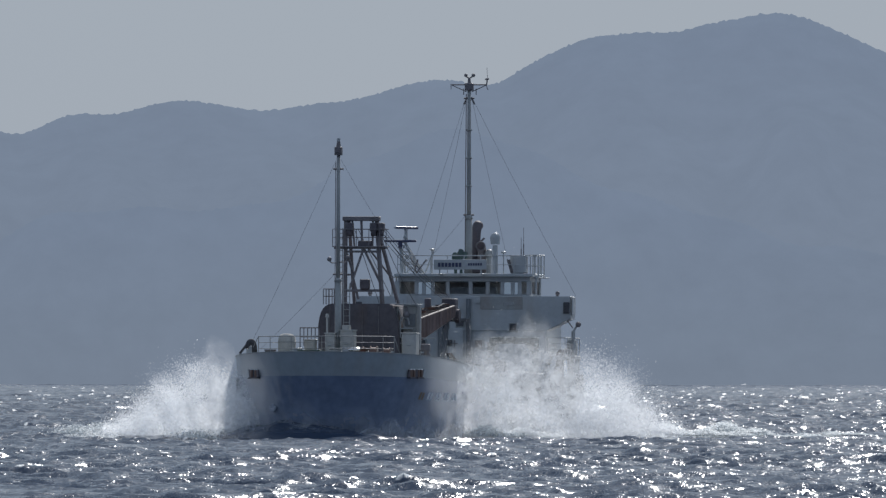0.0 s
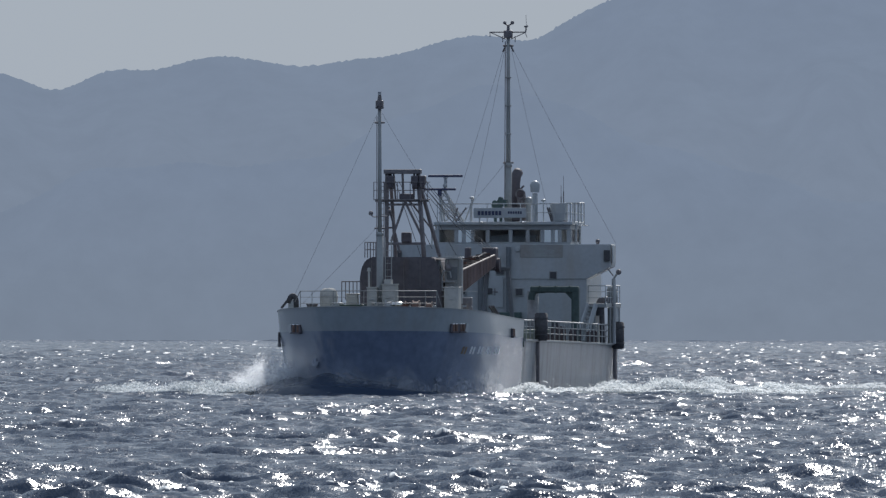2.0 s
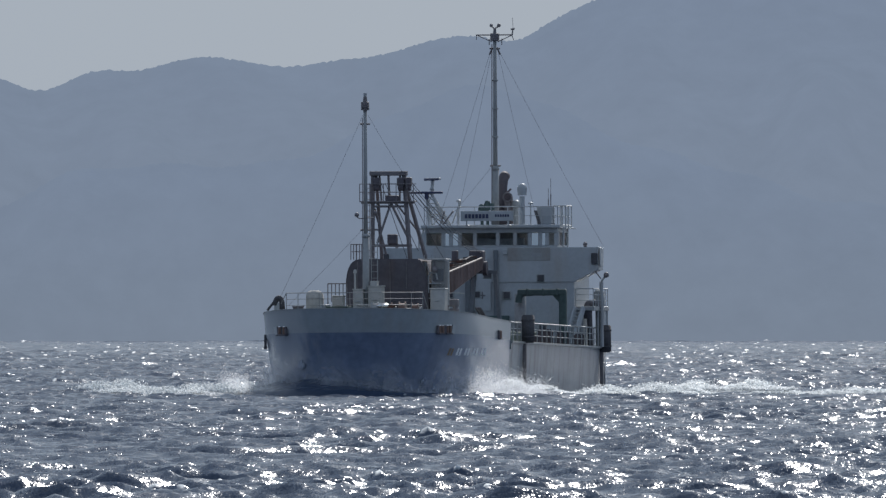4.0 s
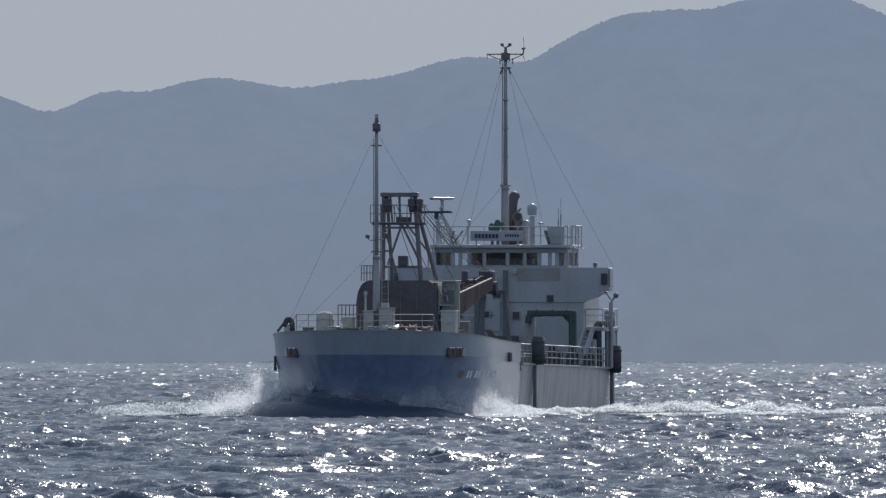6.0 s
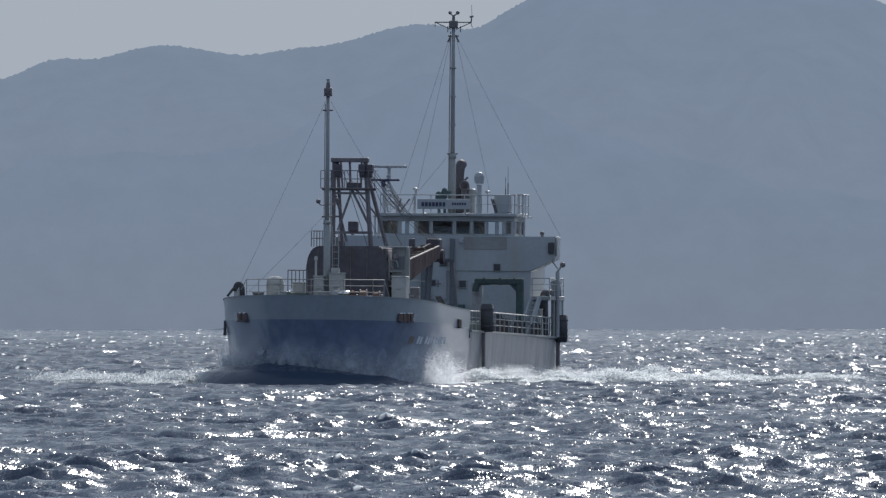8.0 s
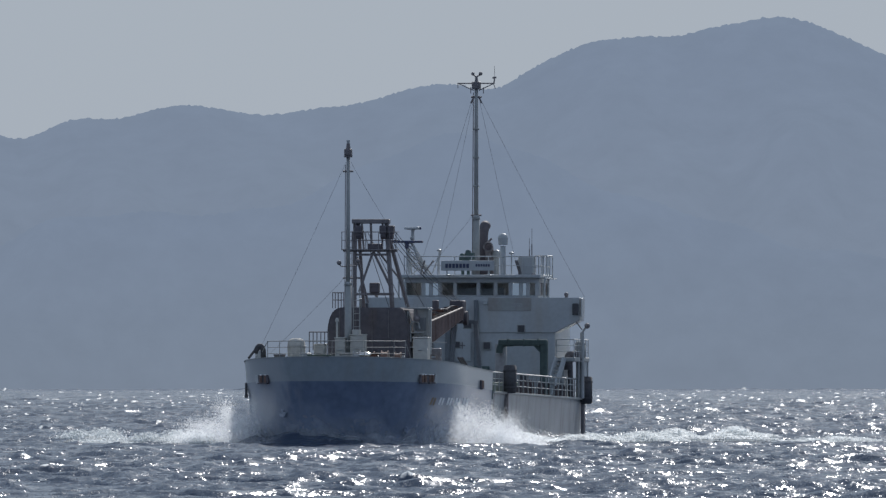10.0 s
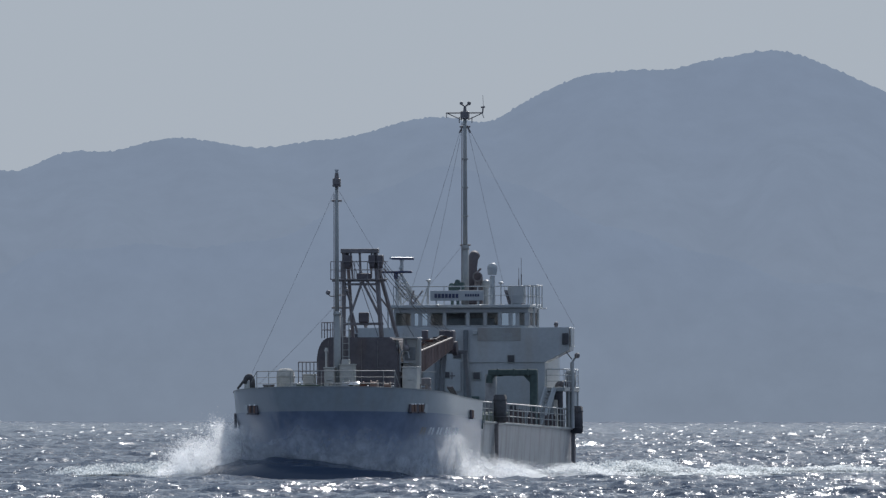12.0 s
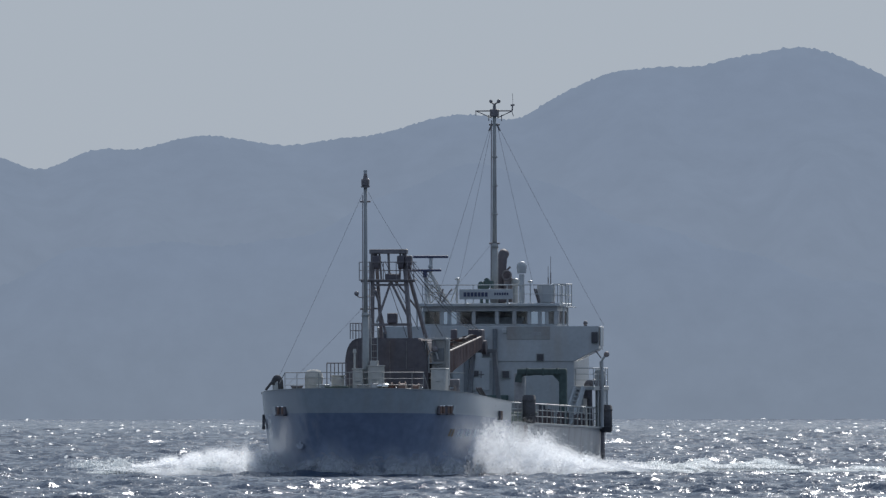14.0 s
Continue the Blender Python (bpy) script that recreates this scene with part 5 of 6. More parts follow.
    part("cowl_ring", bm, FRAME, fn)
    # the cowl's end is closed; this dark disc paints its shaded inside
    bm = bm_new()
    rod(bm, (-45.6, 0.6, 10.82), (-45.58, 0.6, 10.82), 0.2, n=16)
    part("cowl_mouth", bm, WEB, fn)
    bm = bm_new()
    ball(bm, (-46.0, 1.02, 10.4), 0.26)
    rod(bm, (-46.0, 1.02, 9.2), (-46.0, 1.02, 10.3), 0.15)
    part("air_vent", bm, GREY, fn)
    bm = bm_new()
    beam(bm, (-46.3, 0.38, 11.0), (-46.3, 0.7, 11.3), 0.1, 0.1)
    part("pipe_bracket", bm, DARK, fn)
    bm = bm_new()
    box(bm, (-46.2, -0.4, 9.3), (-45.9, 0.55, 10.1), 0.05)
    part("funnel_foot", bm, DARK, fn)
    for b, zz, r in ((-0.62, 10.3, 0.2), (-0.3, 10.52, 0.17)):
        bm = bm_new()
        rod(bm, (-44.2, b, z), (-44.2, b, zz), 0.09)
        box(bm, (-44.5, b - 0.2, zz - 0.42), (-44.0, b + 0.34, zz - 0.02), 0.06)
        rod(bm, (-44.35, b, zz), (-43.95, b, zz), r * 0.75, r * 0.8, 16)
        part("searchlight", bm, GREEN, SHIP_ROOT, "dark drum searchlight on a post")
    # satellite dome on its post
    bm = bm_new()
    rod(bm, (-43.4, 1.78, z), (-43.4, 1.78, 10.85), 0.17, 0.15, 14)
    dome = part("dome_post", bm, WHITE, SHIP_ROOT, "white post carrying a satellite dome")
    bm = bm_new()
    ball(bm, (-43.4, 1.78, 11.28), 0.29, 1.0, 20)
    rod(bm, (-43.4, 1.78, 10.9), (-43.4, 1.78, 11.25), 0.25, 0.29, 20)
    part("dome", bm, WHITE, dome, "white satellite dome")
    for b, zz in ((-1.87, 10.6), (2.25, 10.45)):
        bm = bm_new()
        rod(bm, (-43.5, b, z), (-43.5, b, zz), 0.035)
        ball(bm, (-43.5, b, zz), 0.15, 0.5)
        part("gps_aerial", bm, WHITE, SHIP_ROOT)
    bm = bm_new()
    box(bm, (-44.6, 2.6, z), (-43.6, 3.5, 10.3), 0.08)
    part("roof_tank", bm, WHITE, SHIP_ROOT, "white square tank on the roof")
    bm = bm_new()
    rod(bm, (-43.2, 3.55, 9.05), (-43.2, 3.55, 9.3), 0.17, 0.12, 12)
    part("horn", bm, FRAME, SHIP_ROOT)
    for b, top in ((3.36, 11.85), (3.22, 11.3)):
        bm = bm_new()
        rod(bm, (-43.8, b, z), (-43.8, b, (z + top) / 2 + 0.4), 0.03, n=6)
        rod(bm, (-43.8, b, (z + top) / 2 + 0.4), (-43.8, b, top), 0.014, n=5)
        part("whip_aerial", bm, FRAME, SHIP_ROOT)
    # radar mast: a pale tapering lattice with two scanners
    bm = bm_new()
    c = Vector((-43.8, -3.2, 0))
    feet = [c + Vector((da, db, z)) for da, db in ((0.5, 0.75), (0.5, -0.35), (-0.5, 0.75), (-0.5, -0.35))]
    heads = [c + Vector((da * 0.3, -0.42 + db * 0.3, 11.0)) for da, db in ((0.5, 0.5), (0.5, -0.5), (-0.5, 0.5), (-0.5, -0.5))]
    for p, q in zip(feet, heads):
        rod(bm, p, q, 0.055)
    rm = part("radar_mast", bm, WHITE, SHIP_ROOT, "pale lattice radar mast on the wheelhouse roof")
    for i, j in ((0, 1), (1, 3), (3, 2), (2, 0)):
        for u, v in ((0, 0.35), (0.35, 0.7), (0.7, 1)):
            for w in (u, v):
                bm = bm_new()
                rod(bm, feet[i].lerp(heads[i], w), feet[j].lerp(heads[j], v), 0.03, n=6)
                part("lacing_bar", bm, WHITE, rm)
    bm = bm_new()
    beam(bm, c + Vector((0, 0.9, 9.3)), c + Vector((0, 1.4, 10.6)), 0.08, 0.08)
    rod(bm, c + Vector((0.1, 0.4, 9.3)), c + Vector((0.1, -0.2, 10.9)), 0.05)
    part("strut", bm, WHITE, rm)
    bm = bm_new()
    rod(bm, c + Vector((0.35, -0.5, 10.7)), c + Vector((0.35, -0.5, 11.02)), 0.12, n=12)
    box(bm, c + Vector((0.22, -1.42, 11.02)), c + Vector((0.48, 0.42, 11.15)), 0.04)
    part("fixed_scanner", bm, SIGNINK, rm, "dark blue lower radar bar")
    bm = bm_new()
    rod(bm, c + Vector((-0.1, -0.24, 11.0)), c + Vector((-0.1, -0.24, 11.7)), 0.11, 0.09, 12)
    ball(bm, c + Vector((0.1, -0.24, 11.3)), 0.13)
    part("scanner_post", bm, WHITE, rm)
    bm = bm_new()
    box(bm, (-0.13, -0.98, 0.07), (0.03, 0.98, 0.2), 0.04)
    rod(bm, (0, 0, -0.02), (0, 0, 0.1), 0.12, n=12)
    sc = part("radar_scanner", bm, WHITE, SHIP_ROOT, "turning radar bar with a white face and dark back")
    bm = bm_new()
    box(bm, (0.034, -0.99, 0.05), (0.13, 0.99, 0.19), 0.03)
    part("scanner_back", bm, SIGNINK, sc, "dark blue back of the radar bar")
    return sc, c + Vector((-0.1, -0.24, 11.72))


SCANNER, SCANNER_AT = on_the_roof()


def stern_side():
    # dark arch over the after end of the hold
    bm = bm_new()
    box(bm, (-35.75, 2.75, 5.2), (-35.3, 5.52, 5.56), 0.09)
    box(bm, (-35.74, 5.1, 2.3), (-35.31, 5.53, 5.5), 0.1)
    bent(bm, [(-35.5, 3.6, 5.36), (-35.5, 3.0, 5.34), (-35.5, 2.82, 5.12), (-35.5, 2.8, 4.8)], 0.19, 12)
    # gusset in the shoulder
    q = [bm.verts.new((a, b, z)) for a in (-35.62, -35.42) for b, z in ((5.12, 5.22), (4.72, 5.22), (5.12, 4.8))]
    for f in ((0, 1, 2), (5, 4, 3), (0, 3, 4, 1), (1, 4, 5, 2), (2, 5, 3, 0)):
        bm.faces.new([q[k] for k in f])
    bmesh.ops.recalc_face_normals(bm, faces=bm.faces)
    arch = part("duct_arch", bm, GREEN, SHIP_ROOT, "dark green square-shouldered duct arch at the hold")
    for b in (3.3, 4.2, 5.0):
        bm = bm_new()
        box(bm, (-35.79, b - 0.04, 5.17), (-35.27, b + 0.04, 5.59), 0.015)
        part("flange", bm, GREEN, arch)
    bm = bm_new()
    rod(bm, (-36.1, 2.8, 2.3), (-36.1, 2.8, 5.3), 0.33, n=18)
    part("mast_stump", bm, PIPEGREY, SHIP_ROOT, "stout grey post under the duct", True)
    # boat deck on pillars, with rail and stair
    bm = bm_new()
    box(bm, (-48.8, 4.75, 4.36), (-43.2, 5.9, 4.6), 0.03)
    bd = part("boat_deck", bm, GREY, SHIP_ROOT, "narrow grey side deck on pillars")
    for a in (-43.4, -44.0, -45.2, -46.6, -48.6):
        bm = bm_new()
        rod(bm, (a, 5.1 if a > -44.5 else 5.8, 2.3), (a, 5.1 if a > -44.5 else 5.8, 4.4), 0.07)
        part("pillar", bm, GREY, bd)
    railing("boat_rail", SHIP_ROOT, [(-43.3, 4.85, 4.6), (-43.3, 5.85, 4.6), (-48.6, 5.85, 4.6)], 1.0, WHITE, 3, 0.9, 0.024, "white side-deck railing")
    bm = bm_new()
    for b in (4.75, 5.2):
        beam(bm, (-41.9, b - 0.35, 2.4), (-43.1, b + 0.12, 4.55), 0.12, 0.34)
    for i in range(9):
        u = i / 9 + 0.06
        box(bm, (-42.1 - 1.1 * u - 0.1, 4.42 + 0.45 * u, 2.6 + 1.9 * u), (-42.1 - 1.1 * u + 0.12, 4.82 + 0.45 * u, 2.65 + 1.9 * u), 0.005)
    part("stairway", bm, WHITE, SHIP_ROOT, "white inclined ladder to the side deck")
    bm = bm_new()
    rod(bm, (-46.0, 5.9, 2.3), (-46.0, 5.9, 6.0), 0.13, 0.11, 12)
    rod(bm, (-46.0, 5.9, 6.0), (-46.0, 6.1, 6.3), 0.06)
    dv = part("davit", bm, WHITE, SHIP_ROOT, "white post davit at the side")
    bm = bm_new()
    ball(bm, (-45.9, 6.2, 6.38), 0.16)
    part("lamp", bm, FRAME, dv)
    bm = bm_new()
    bent(bm, [(-45.4, 5.35, 2.3), (-45.4, 5.3, 4.5), (-45.4, 5.42, 4.85), (-45.4, 5.7, 4.85), (-45.4, 5.85, 4.4)], 0.15, 12)
    bent(bm, [(-45.2, 5.2, 3.9), (-45.2, 5.2, 4.6), (-45.2, 5.3, 4.8), (-45.2, 5.55, 4.7)], 0.2, 12)
    part("gooseneck_vent", bm, FRAME, SHIP_ROOT, "dark bent ventilator pipe", True)
    bm = bm_new()
    rod(bm, (-46.4, 5.75, 4.6), (-46.4, 5.75, 5.35), 0.3, 0.3, 18)
    ball(bm, (-46.4, 5.75, 5.35), 0.31, 0.7)
    part("raft_canister", bm, GREY, SHIP_ROOT, "grey liferaft canister on the side deck", True)
    bm = bm_new()
    box(bm, (-48.9, 5.3, 2.3), (-47.6, 5.8, 4.4), 0.05)
    box(bm, (-47.0, 5.55, 2.9), (-46.8, 5.8, 4.4), 0.03)
    part("stern_locker", bm, WHITE, SHIP_ROOT)
    # long bars of mooring gear standing on the side deck
    for a, b in ((-10.2, 5.1), (-11.0, 5.2), (-11.6, 5.0)):
        bm = bm_new()
        beam(bm, (a, b, 3.4), (a + 2.4, b - 0.3, 4.45), 0.09, 0.09)
        part("spar", bm, DARK, SHIP_ROOT, "dark spar leaning at the bulwark")


stern_side()


# ---- what only rests on the ship or hangs from it: things of their own that ride along ----
ABOARD = []


def ride(ob, base, members, label="", category="", group=""):
    """Takes a thing out of the ship's parts; it keeps its place on board by its base."""
    ob.parent = None
    for o in members:
        if o.type == "MESH":
            o.data.transform(Matrix.Translation(-base))
    ABOARD.append((tagged(ob, label, category, group), base))


def foot(ob):
    co = [v.co for v in ob.data.vertices]
    lo, hi = Vector((min(c[k] for c in co) for k in range(3))), Vector((max(c[k] for c in co) for k in range(3)))
    return Vector(((lo.x + hi.x) / 2, (lo.y + hi.y) / 2, lo.z))


RIDERS = {"fender": ("fender", "fenders hung at the side"), "winch_cover": ("locker", ""), "deck_locker": ("locker", ""), "side_locker": ("locker", ""), "mast_house": ("locker", ""),
          "mast_locker": ("locker", ""), "hatch_box": ("box", ""), "reel_box": ("box", ""), "board_rack": ("rack", "board racks along the side rail"), "spar": ("spar", ""),
          "roof_tank": ("tank", ""), "searchlight": ("searchlight", "searchlights on the roof"), "raft_canister": ("liferaft", ""), "windlass": ("windlass", ""), "rope_coil": ("rope", "coiled ropes on the foredeck"), "top_box": ("box", "")}
for ob in list(SHIP_ROOT.children):
    kind_name = ob.name.split(".")[0]
    if kind_name in RIDERS:
        ride(ob, foot(ob), (ob, *ob.children_recursive), "", *RIDERS[kind_name])

CRANE = new("crane")
CRANE_PARTS = {"crane_pedestal": "pedestal", "crane_house": "machinery_house", "a_frame": "a_frame", "crane_cab": "cab", "crane_boom": "boom"}
for ob in list(SHIP_ROOT.children):
    if ob.name.split(".")[0] in CRANE_PARTS:
        ob.name = CRANE_PARTS[ob.name.split(".")[0]]
        ob.parent = CRANE
ride(CRANE, Vector((-6.4, 0.3, 3.3)), CRANE.children_recursive, "dark brown deck crane with its boom laid aft", "crane")


# ---- white water: drops in clouds, each cloud rigid, thrown up and falling back ----
def drops(name, pts, sizes, mat, label, category="spray", veil=None, facing=None, sheets=(), stretch=1.0):
    """One mesh of many small drops, each a three-sided chip, with thin blown sheets among them: grids of places and how thick they are."""
    rng = np.random.default_rng(len(pts))
    n = len(pts)
    a = rng.normal(size=(n, 3))
    a /= np.linalg.norm(a, axis=1)[:, None]
    turn = rng.normal(size=(n, 3)) if facing is None else rng.normal(size=(n, 3)) * 0.3 + np.array(facing)
    b = np.cross(a, turn)
    b /= np.linalg.norm(b, axis=1)[:, None]
    a = np.cross(turn, b)
    a /= np.linalg.norm(a, axis=1)[:, None]
    a, b = a * (stretch, 1, 1), b * (stretch, 1, 1)
    s = sizes[:, None]
    tri = np.stack([pts + a * s, pts - 0.5 * a * s + 0.85 * b * s, pts - 0.5 * a * s - 0.85 * b * s], 1)
    co, faces, slots, thick = tri.reshape(-1, 3).tolist(), np.arange(3 * n).reshape(-1, 3).tolist(), [0] * n, [1.0] * (3 * n)
    if veil is not None:
        slots = veil.astype(int).tolist()
    for grid, amount in sheets:
        r, c, base = grid.shape[0], grid.shape[1], len(co)
        co += grid.reshape(-1, 3).tolist()
        thick += amount.ravel().tolist()
        k = (base + np.arange(r - 1)[:, None] * c + np.arange(c - 1)[None, :])
        k = k[np.maximum(np.maximum(amount[:-1, :-1], amount[1:, 1:]), np.maximum(amount[1:, :-1], amount[:-1, 1:])) > 0.025]
        faces += np.stack([k, k + 1, k + 1 + c, k + c], -1).tolist()
        slots += [2] * len(k)
    me = bpy.data.meshes.new(name)
    me.from_pydata(co, [], faces)
    for m in (mat, MIST, VEIL):
        me.materials.append(m)
    me.polygons.foreach_set("material_index", np.array(slots, np.int32))
    me.attributes.new("thick", "FLOAT", "POINT").data.foreach_set("value", np.array(thick, np.float32))
    me.shade_smooth()
    return tagged(new(name, me), label, category, kind="stuff")


def wave_noise(x, y, seed):
    return noise.noise(Vector((x, y, seed)))


def blown_sheets(seed, width, height, deep, lean, count=2, dense=0.72):
    """Curved sheets of fine spray one behind another, from the hull outward, ragged along the top."""
    us, vs = np.linspace(-0.28, 1.15, 44), np.concatenate([[-1.0], np.linspace(0, 1, 14)])
    out = []
    for k in range(count):
        grid, thick = np.zeros((44, 15, 3)), np.zeros((44, 15))
        for i, u in enumerate(us):
            env = height * max(0.1, 1 - max(0, u) ** 1.5) * min(1, 0.35 + 0.65 * (u + 0.28) / 0.42) * (0.92 + 0.42 * wave_noise(u * 3.6, k * 2.3, seed) + 0.25 * wave_noise(u * 11, k * 3.1, seed))
            edge = min(1, (u + 0.28) / 0.2, (1.15 - u) / 0.4)
            for j, v in enumerate(vs):
                bulge = 0.5 * wave_noise(u * 3, v * 1.6 + k * 5, seed + 9) * deep
                grid[i, j] = (u * width + max(0, v) * env * lean * (0.6 + 0.3 * k / count), (k / max(1, count - 1) - 0.5) * deep + bulge, v * env * 1.15 - 0.1)
                thick[i, j] = dense * edge * (1 - max(0, v)) ** 0.75 * min(1, 0.75 + max(0, v) * 2)
        out.append((grid, thick))
    return out


def plume(seed, width, height, count, deep=1.6, lean=0.35, thin_only=False):
    """A burst beside the bow: x outward, tallest near the hull, in jets that spread and thin."""
    rng = np.random.default_rng(seed)
    sheets = blown_sheets(seed, width, height, deep, lean, 1, 0.55) if thin_only else blown_sheets(seed, width, height, deep, lean)
    jets = 10 + int(width * 2)
    pts, sizes, thin = [], [], []
    for j in range(jets):
        x0 = rng.uniform(-0.22, 0.85) * width
        env = height * max(0.16, 1 - (max(0, x0) / width) ** 1.7) * min(1, 0.3 + 0.7 * (x0 / width + 0.22) / 0.4) * rng.uniform(0.6, 1.08)
        ang, y0 = lean * rng.uniform(0.2, 1.5), rng.uniform(-0.5, 0.5) * deep
        # each jet: a core of drops inside a wider veil of fine mist
        for share, spread, big in ((0.2, 1.0, -4.1), (0.2, 1.35, -3.9)):
            m = int(count / jets * share * rng.uniform(0.6, 1.4))
            u = rng.random(m) ** 0.62
            x = x0 + u * env * ang + rng.normal(0, 1, m) * (0.10 + 0.24 * u) * (0.35 + 0.17 * height) * spread
            y = y0 + rng.normal(0, 1, m) * (0.2 + 0.3 * u)
            z = u * env * (1.0 - 0.12 * u) + rng.normal(0, 1, m) * 0.06 * height * spread
            pts.append(np.stack([x, y, z], 1))
            thin.append(np.full(m, spread > 1.5))
            sizes.append(np.clip(rng.lognormal(big, 0.3, m), 0.01, 0.05))
    # thick white foot
    m = count // 10
    x = (rng.random(m) ** 0.8 * 1.15 - 0.15) * width
    z = rng.gamma(1.6, 0.13 * height, m) * np.clip(1.25 - x / width, 0.1, 1)
    pts.append(np.stack([x, rng.normal(0, 0.4, m) * deep, z], 1))
    sizes.append(np.clip(rng.lognormal(-3.6, 0.3, m), 0.008, 0.06))
    thin.append(np.zeros(m, bool))
    if thin_only:
        thin = [np.ones(len(p), bool) for p in pts]
    return drops("spray_burst", np.concatenate(pts), np.concatenate(sizes), SPRAY, "white spray thrown up beside the bow", veil=np.concatenate(thin), facing=(0, 1, 0), sheets=sheets)


def bow_sheet(seed, height, count, b0, b1, dense=0.8):
    """Spray running along the foot of the bow between two widths."""
    rng = np.random.default_rng(seed)
    edge = [(a, w) for a, w in outline(0.6, 60)]
    edge = [(a, -w) for a, w in reversed(edge)] + edge
    e = np.array([q for q in edge if b0 < q[1] < b1])
    run = np.concatenate([[0], np.cumsum(np.linalg.norm(np.diff(e, axis=0), axis=1))])
    s = rng.random(count) * run[-1]
    p = np.stack([np.interp(s, run, e[:, 0]), np.interp(s, run, e[:, 1])], 1)
    lump = np.array([0.62 + 0.5 * noise.noise(Vector((v * 0.42, seed, 0))) + 0.28 * noise.noise(Vector((v * 1.3, seed, 5))) for v in s])
    hgt = np.clip(lump, 0.25, 1.2) * height
    off = np.abs(rng.normal(0, 0.5, count)) + 0.2
    n = np.array([(0.9, 0.0)]) + np.stack([np.zeros(count), p[:, 1] * 0.13], 1)
    n /= np.linalg.norm(n, axis=1)[:, None]
    xy = p + n * off[:, None] + rng.normal(0, 0.1, (count, 2))
    z = hgt * rng.random(count) ** 1.1 + rng.normal(0, 0.08, count)
    pts = np.concatenate([xy, z[:, None]], 1)
    # torn sheets of spray that stand off the plating, one outside the other
    sheets = []
    for k in range(2 if height > 2 and dense > 0.5 else 1):
        along, up = np.linspace(0, run[-1], 90), np.concatenate([[-0.6], np.linspace(0, 1, 9)])
        grid, thick = np.zeros((90, 10, 3)), np.zeros((90, 10))
        for i, v in enumerate(along):
            x, y = np.interp(v, run, e[:, 0]), np.interp(v, run, e[:, 1])
            way = np.array((0.9, y * 0.13)) / math.hypot(0.9, y * 0.13)
            top = height * max(0.2, 0.66 + 0.55 * wave_noise(v * 0.42, seed + k * 0.4, 0) + 0.3 * wave_noise(v * 1.3, seed + k, 5))
            edge = min(1, v / 2.0, (run[-1] - v) / 2.0)
            for j, w in enumerate(up):
                off = 0.25 + 0.4 * k + 0.5 * max(0, w) + 0.25 * wave_noise(v * 0.9, w * 2, seed + k)
                grid[i, j] = (x + way[0] * off, y + way[1] * off, w * top - 0.05)
                thick[i, j] = dense * edge * (1 - max(0, w)) ** 0.6
        sheets.append((grid, thick))
    return drops("bow_spray", pts, np.clip(rng.lognormal(-3.8, 0.3, count), 0.01, 0.04), MIST, "thin white spray along the foot of the bow", facing=(1, 0, 0), sheets=sheets)


def bow_wave():
    """The dark shoulder of water that the bow pushes ahead."""
    bm = bm_new()
    edge = [(a, w) for a, w in outline(0.3, 40)] + [(-8, 5.72), (-11, 5.72)]
    edge = [(a, -w) for a, w in reversed(edge)] + edge[1:]
    prev = None
    n = len(edge)
    for i, (a, b) in enumerate(edge):
        p, q = Vector(edge[max(0, i - 1)]), Vector(edge[min(n - 1, i + 1)])
        t = (q - p).normalized()
        out = Vector((-t.y, t.x)) if (Vector((a, b)) + Vector((-t.y, t.x)) * 0.1 - Vector((-3, 0))).length > (Vector((a, b)) - Vector((-3, 0))).length else Vector((t.y, -t.x))
        fade = max(-2.2, min(1, i / 26, (0.62 * n - i) / 12))
        hgt = (0.78 + 0.3 * noise.noise(Vector((i * 0.16, 4, 0)))) * fade * (1 if a > 2.5 else max(0.35, 1 - 0.1 * (2.5 - a)))
        col = []
        for off, k in ((-0.5, 0.96), (0.0, 1.0), (0.35, 0.97), (0.8, 0.8), (1.4, 0.5), (2.1, 0.2), (3.2, -0.25), (3.9, -0.75)):
            z = (hgt * k if hgt > 0 else hgt) if k > 0 else 2 * k - 0.4 + min(0, hgt)
            z += 0.07 * noise.noise(Vector((a * 1.3 + off, b * 1.3, 2))) * (1 if k > 0 else 0)
            col.append(bm.verts.new((a + out.x * off, b + out.y * off, z)))
        if prev:
            for u in range(len(col) - 1):
                bm.faces.new((prev[u], prev[u + 1], col[u + 1], col[u])).smooth = True
        prev = col
    bmesh.ops.recalc_face_normals(bm, faces=bm.faces)
    bmesh.ops.subdivide_edges(bm, edges=bm.edges[:], cuts=1, use_grid_fill=True)
    me = mesh_of(bm, "bow_wave", GLASSY, True)
    return tagged(new("bow_wave", me), "dark smooth wave pushed up before the bow", "wave", kind="stuff")


def foam_mesh(seed, length, wide, high, count):
    rng = np.random.default_rng(seed)
    x = rng.random(count)
    ridge_h = np.array([max(0.03, 0.4 + 1.1 * noise.noise(Vector((v * length * 0.55, seed, 0)))) for v in x]) * np.sin(np.pi * x) ** 0.5
    pts = np.stack([(x - 0.5) * length, rng.normal(0, 0.3, count) * wide + 0.3 * np.sin(x * 5 + seed), rng.random(count) ** 1.8 * ridge_h * high - 0.06], 1)
    return drops("foam_patch", pts, np.clip(rng.lognormal(-3.3, 0.35, count), 0.02, 0.09), FOAM, "broken white foam on the wake", "foam", stretch=2.6)


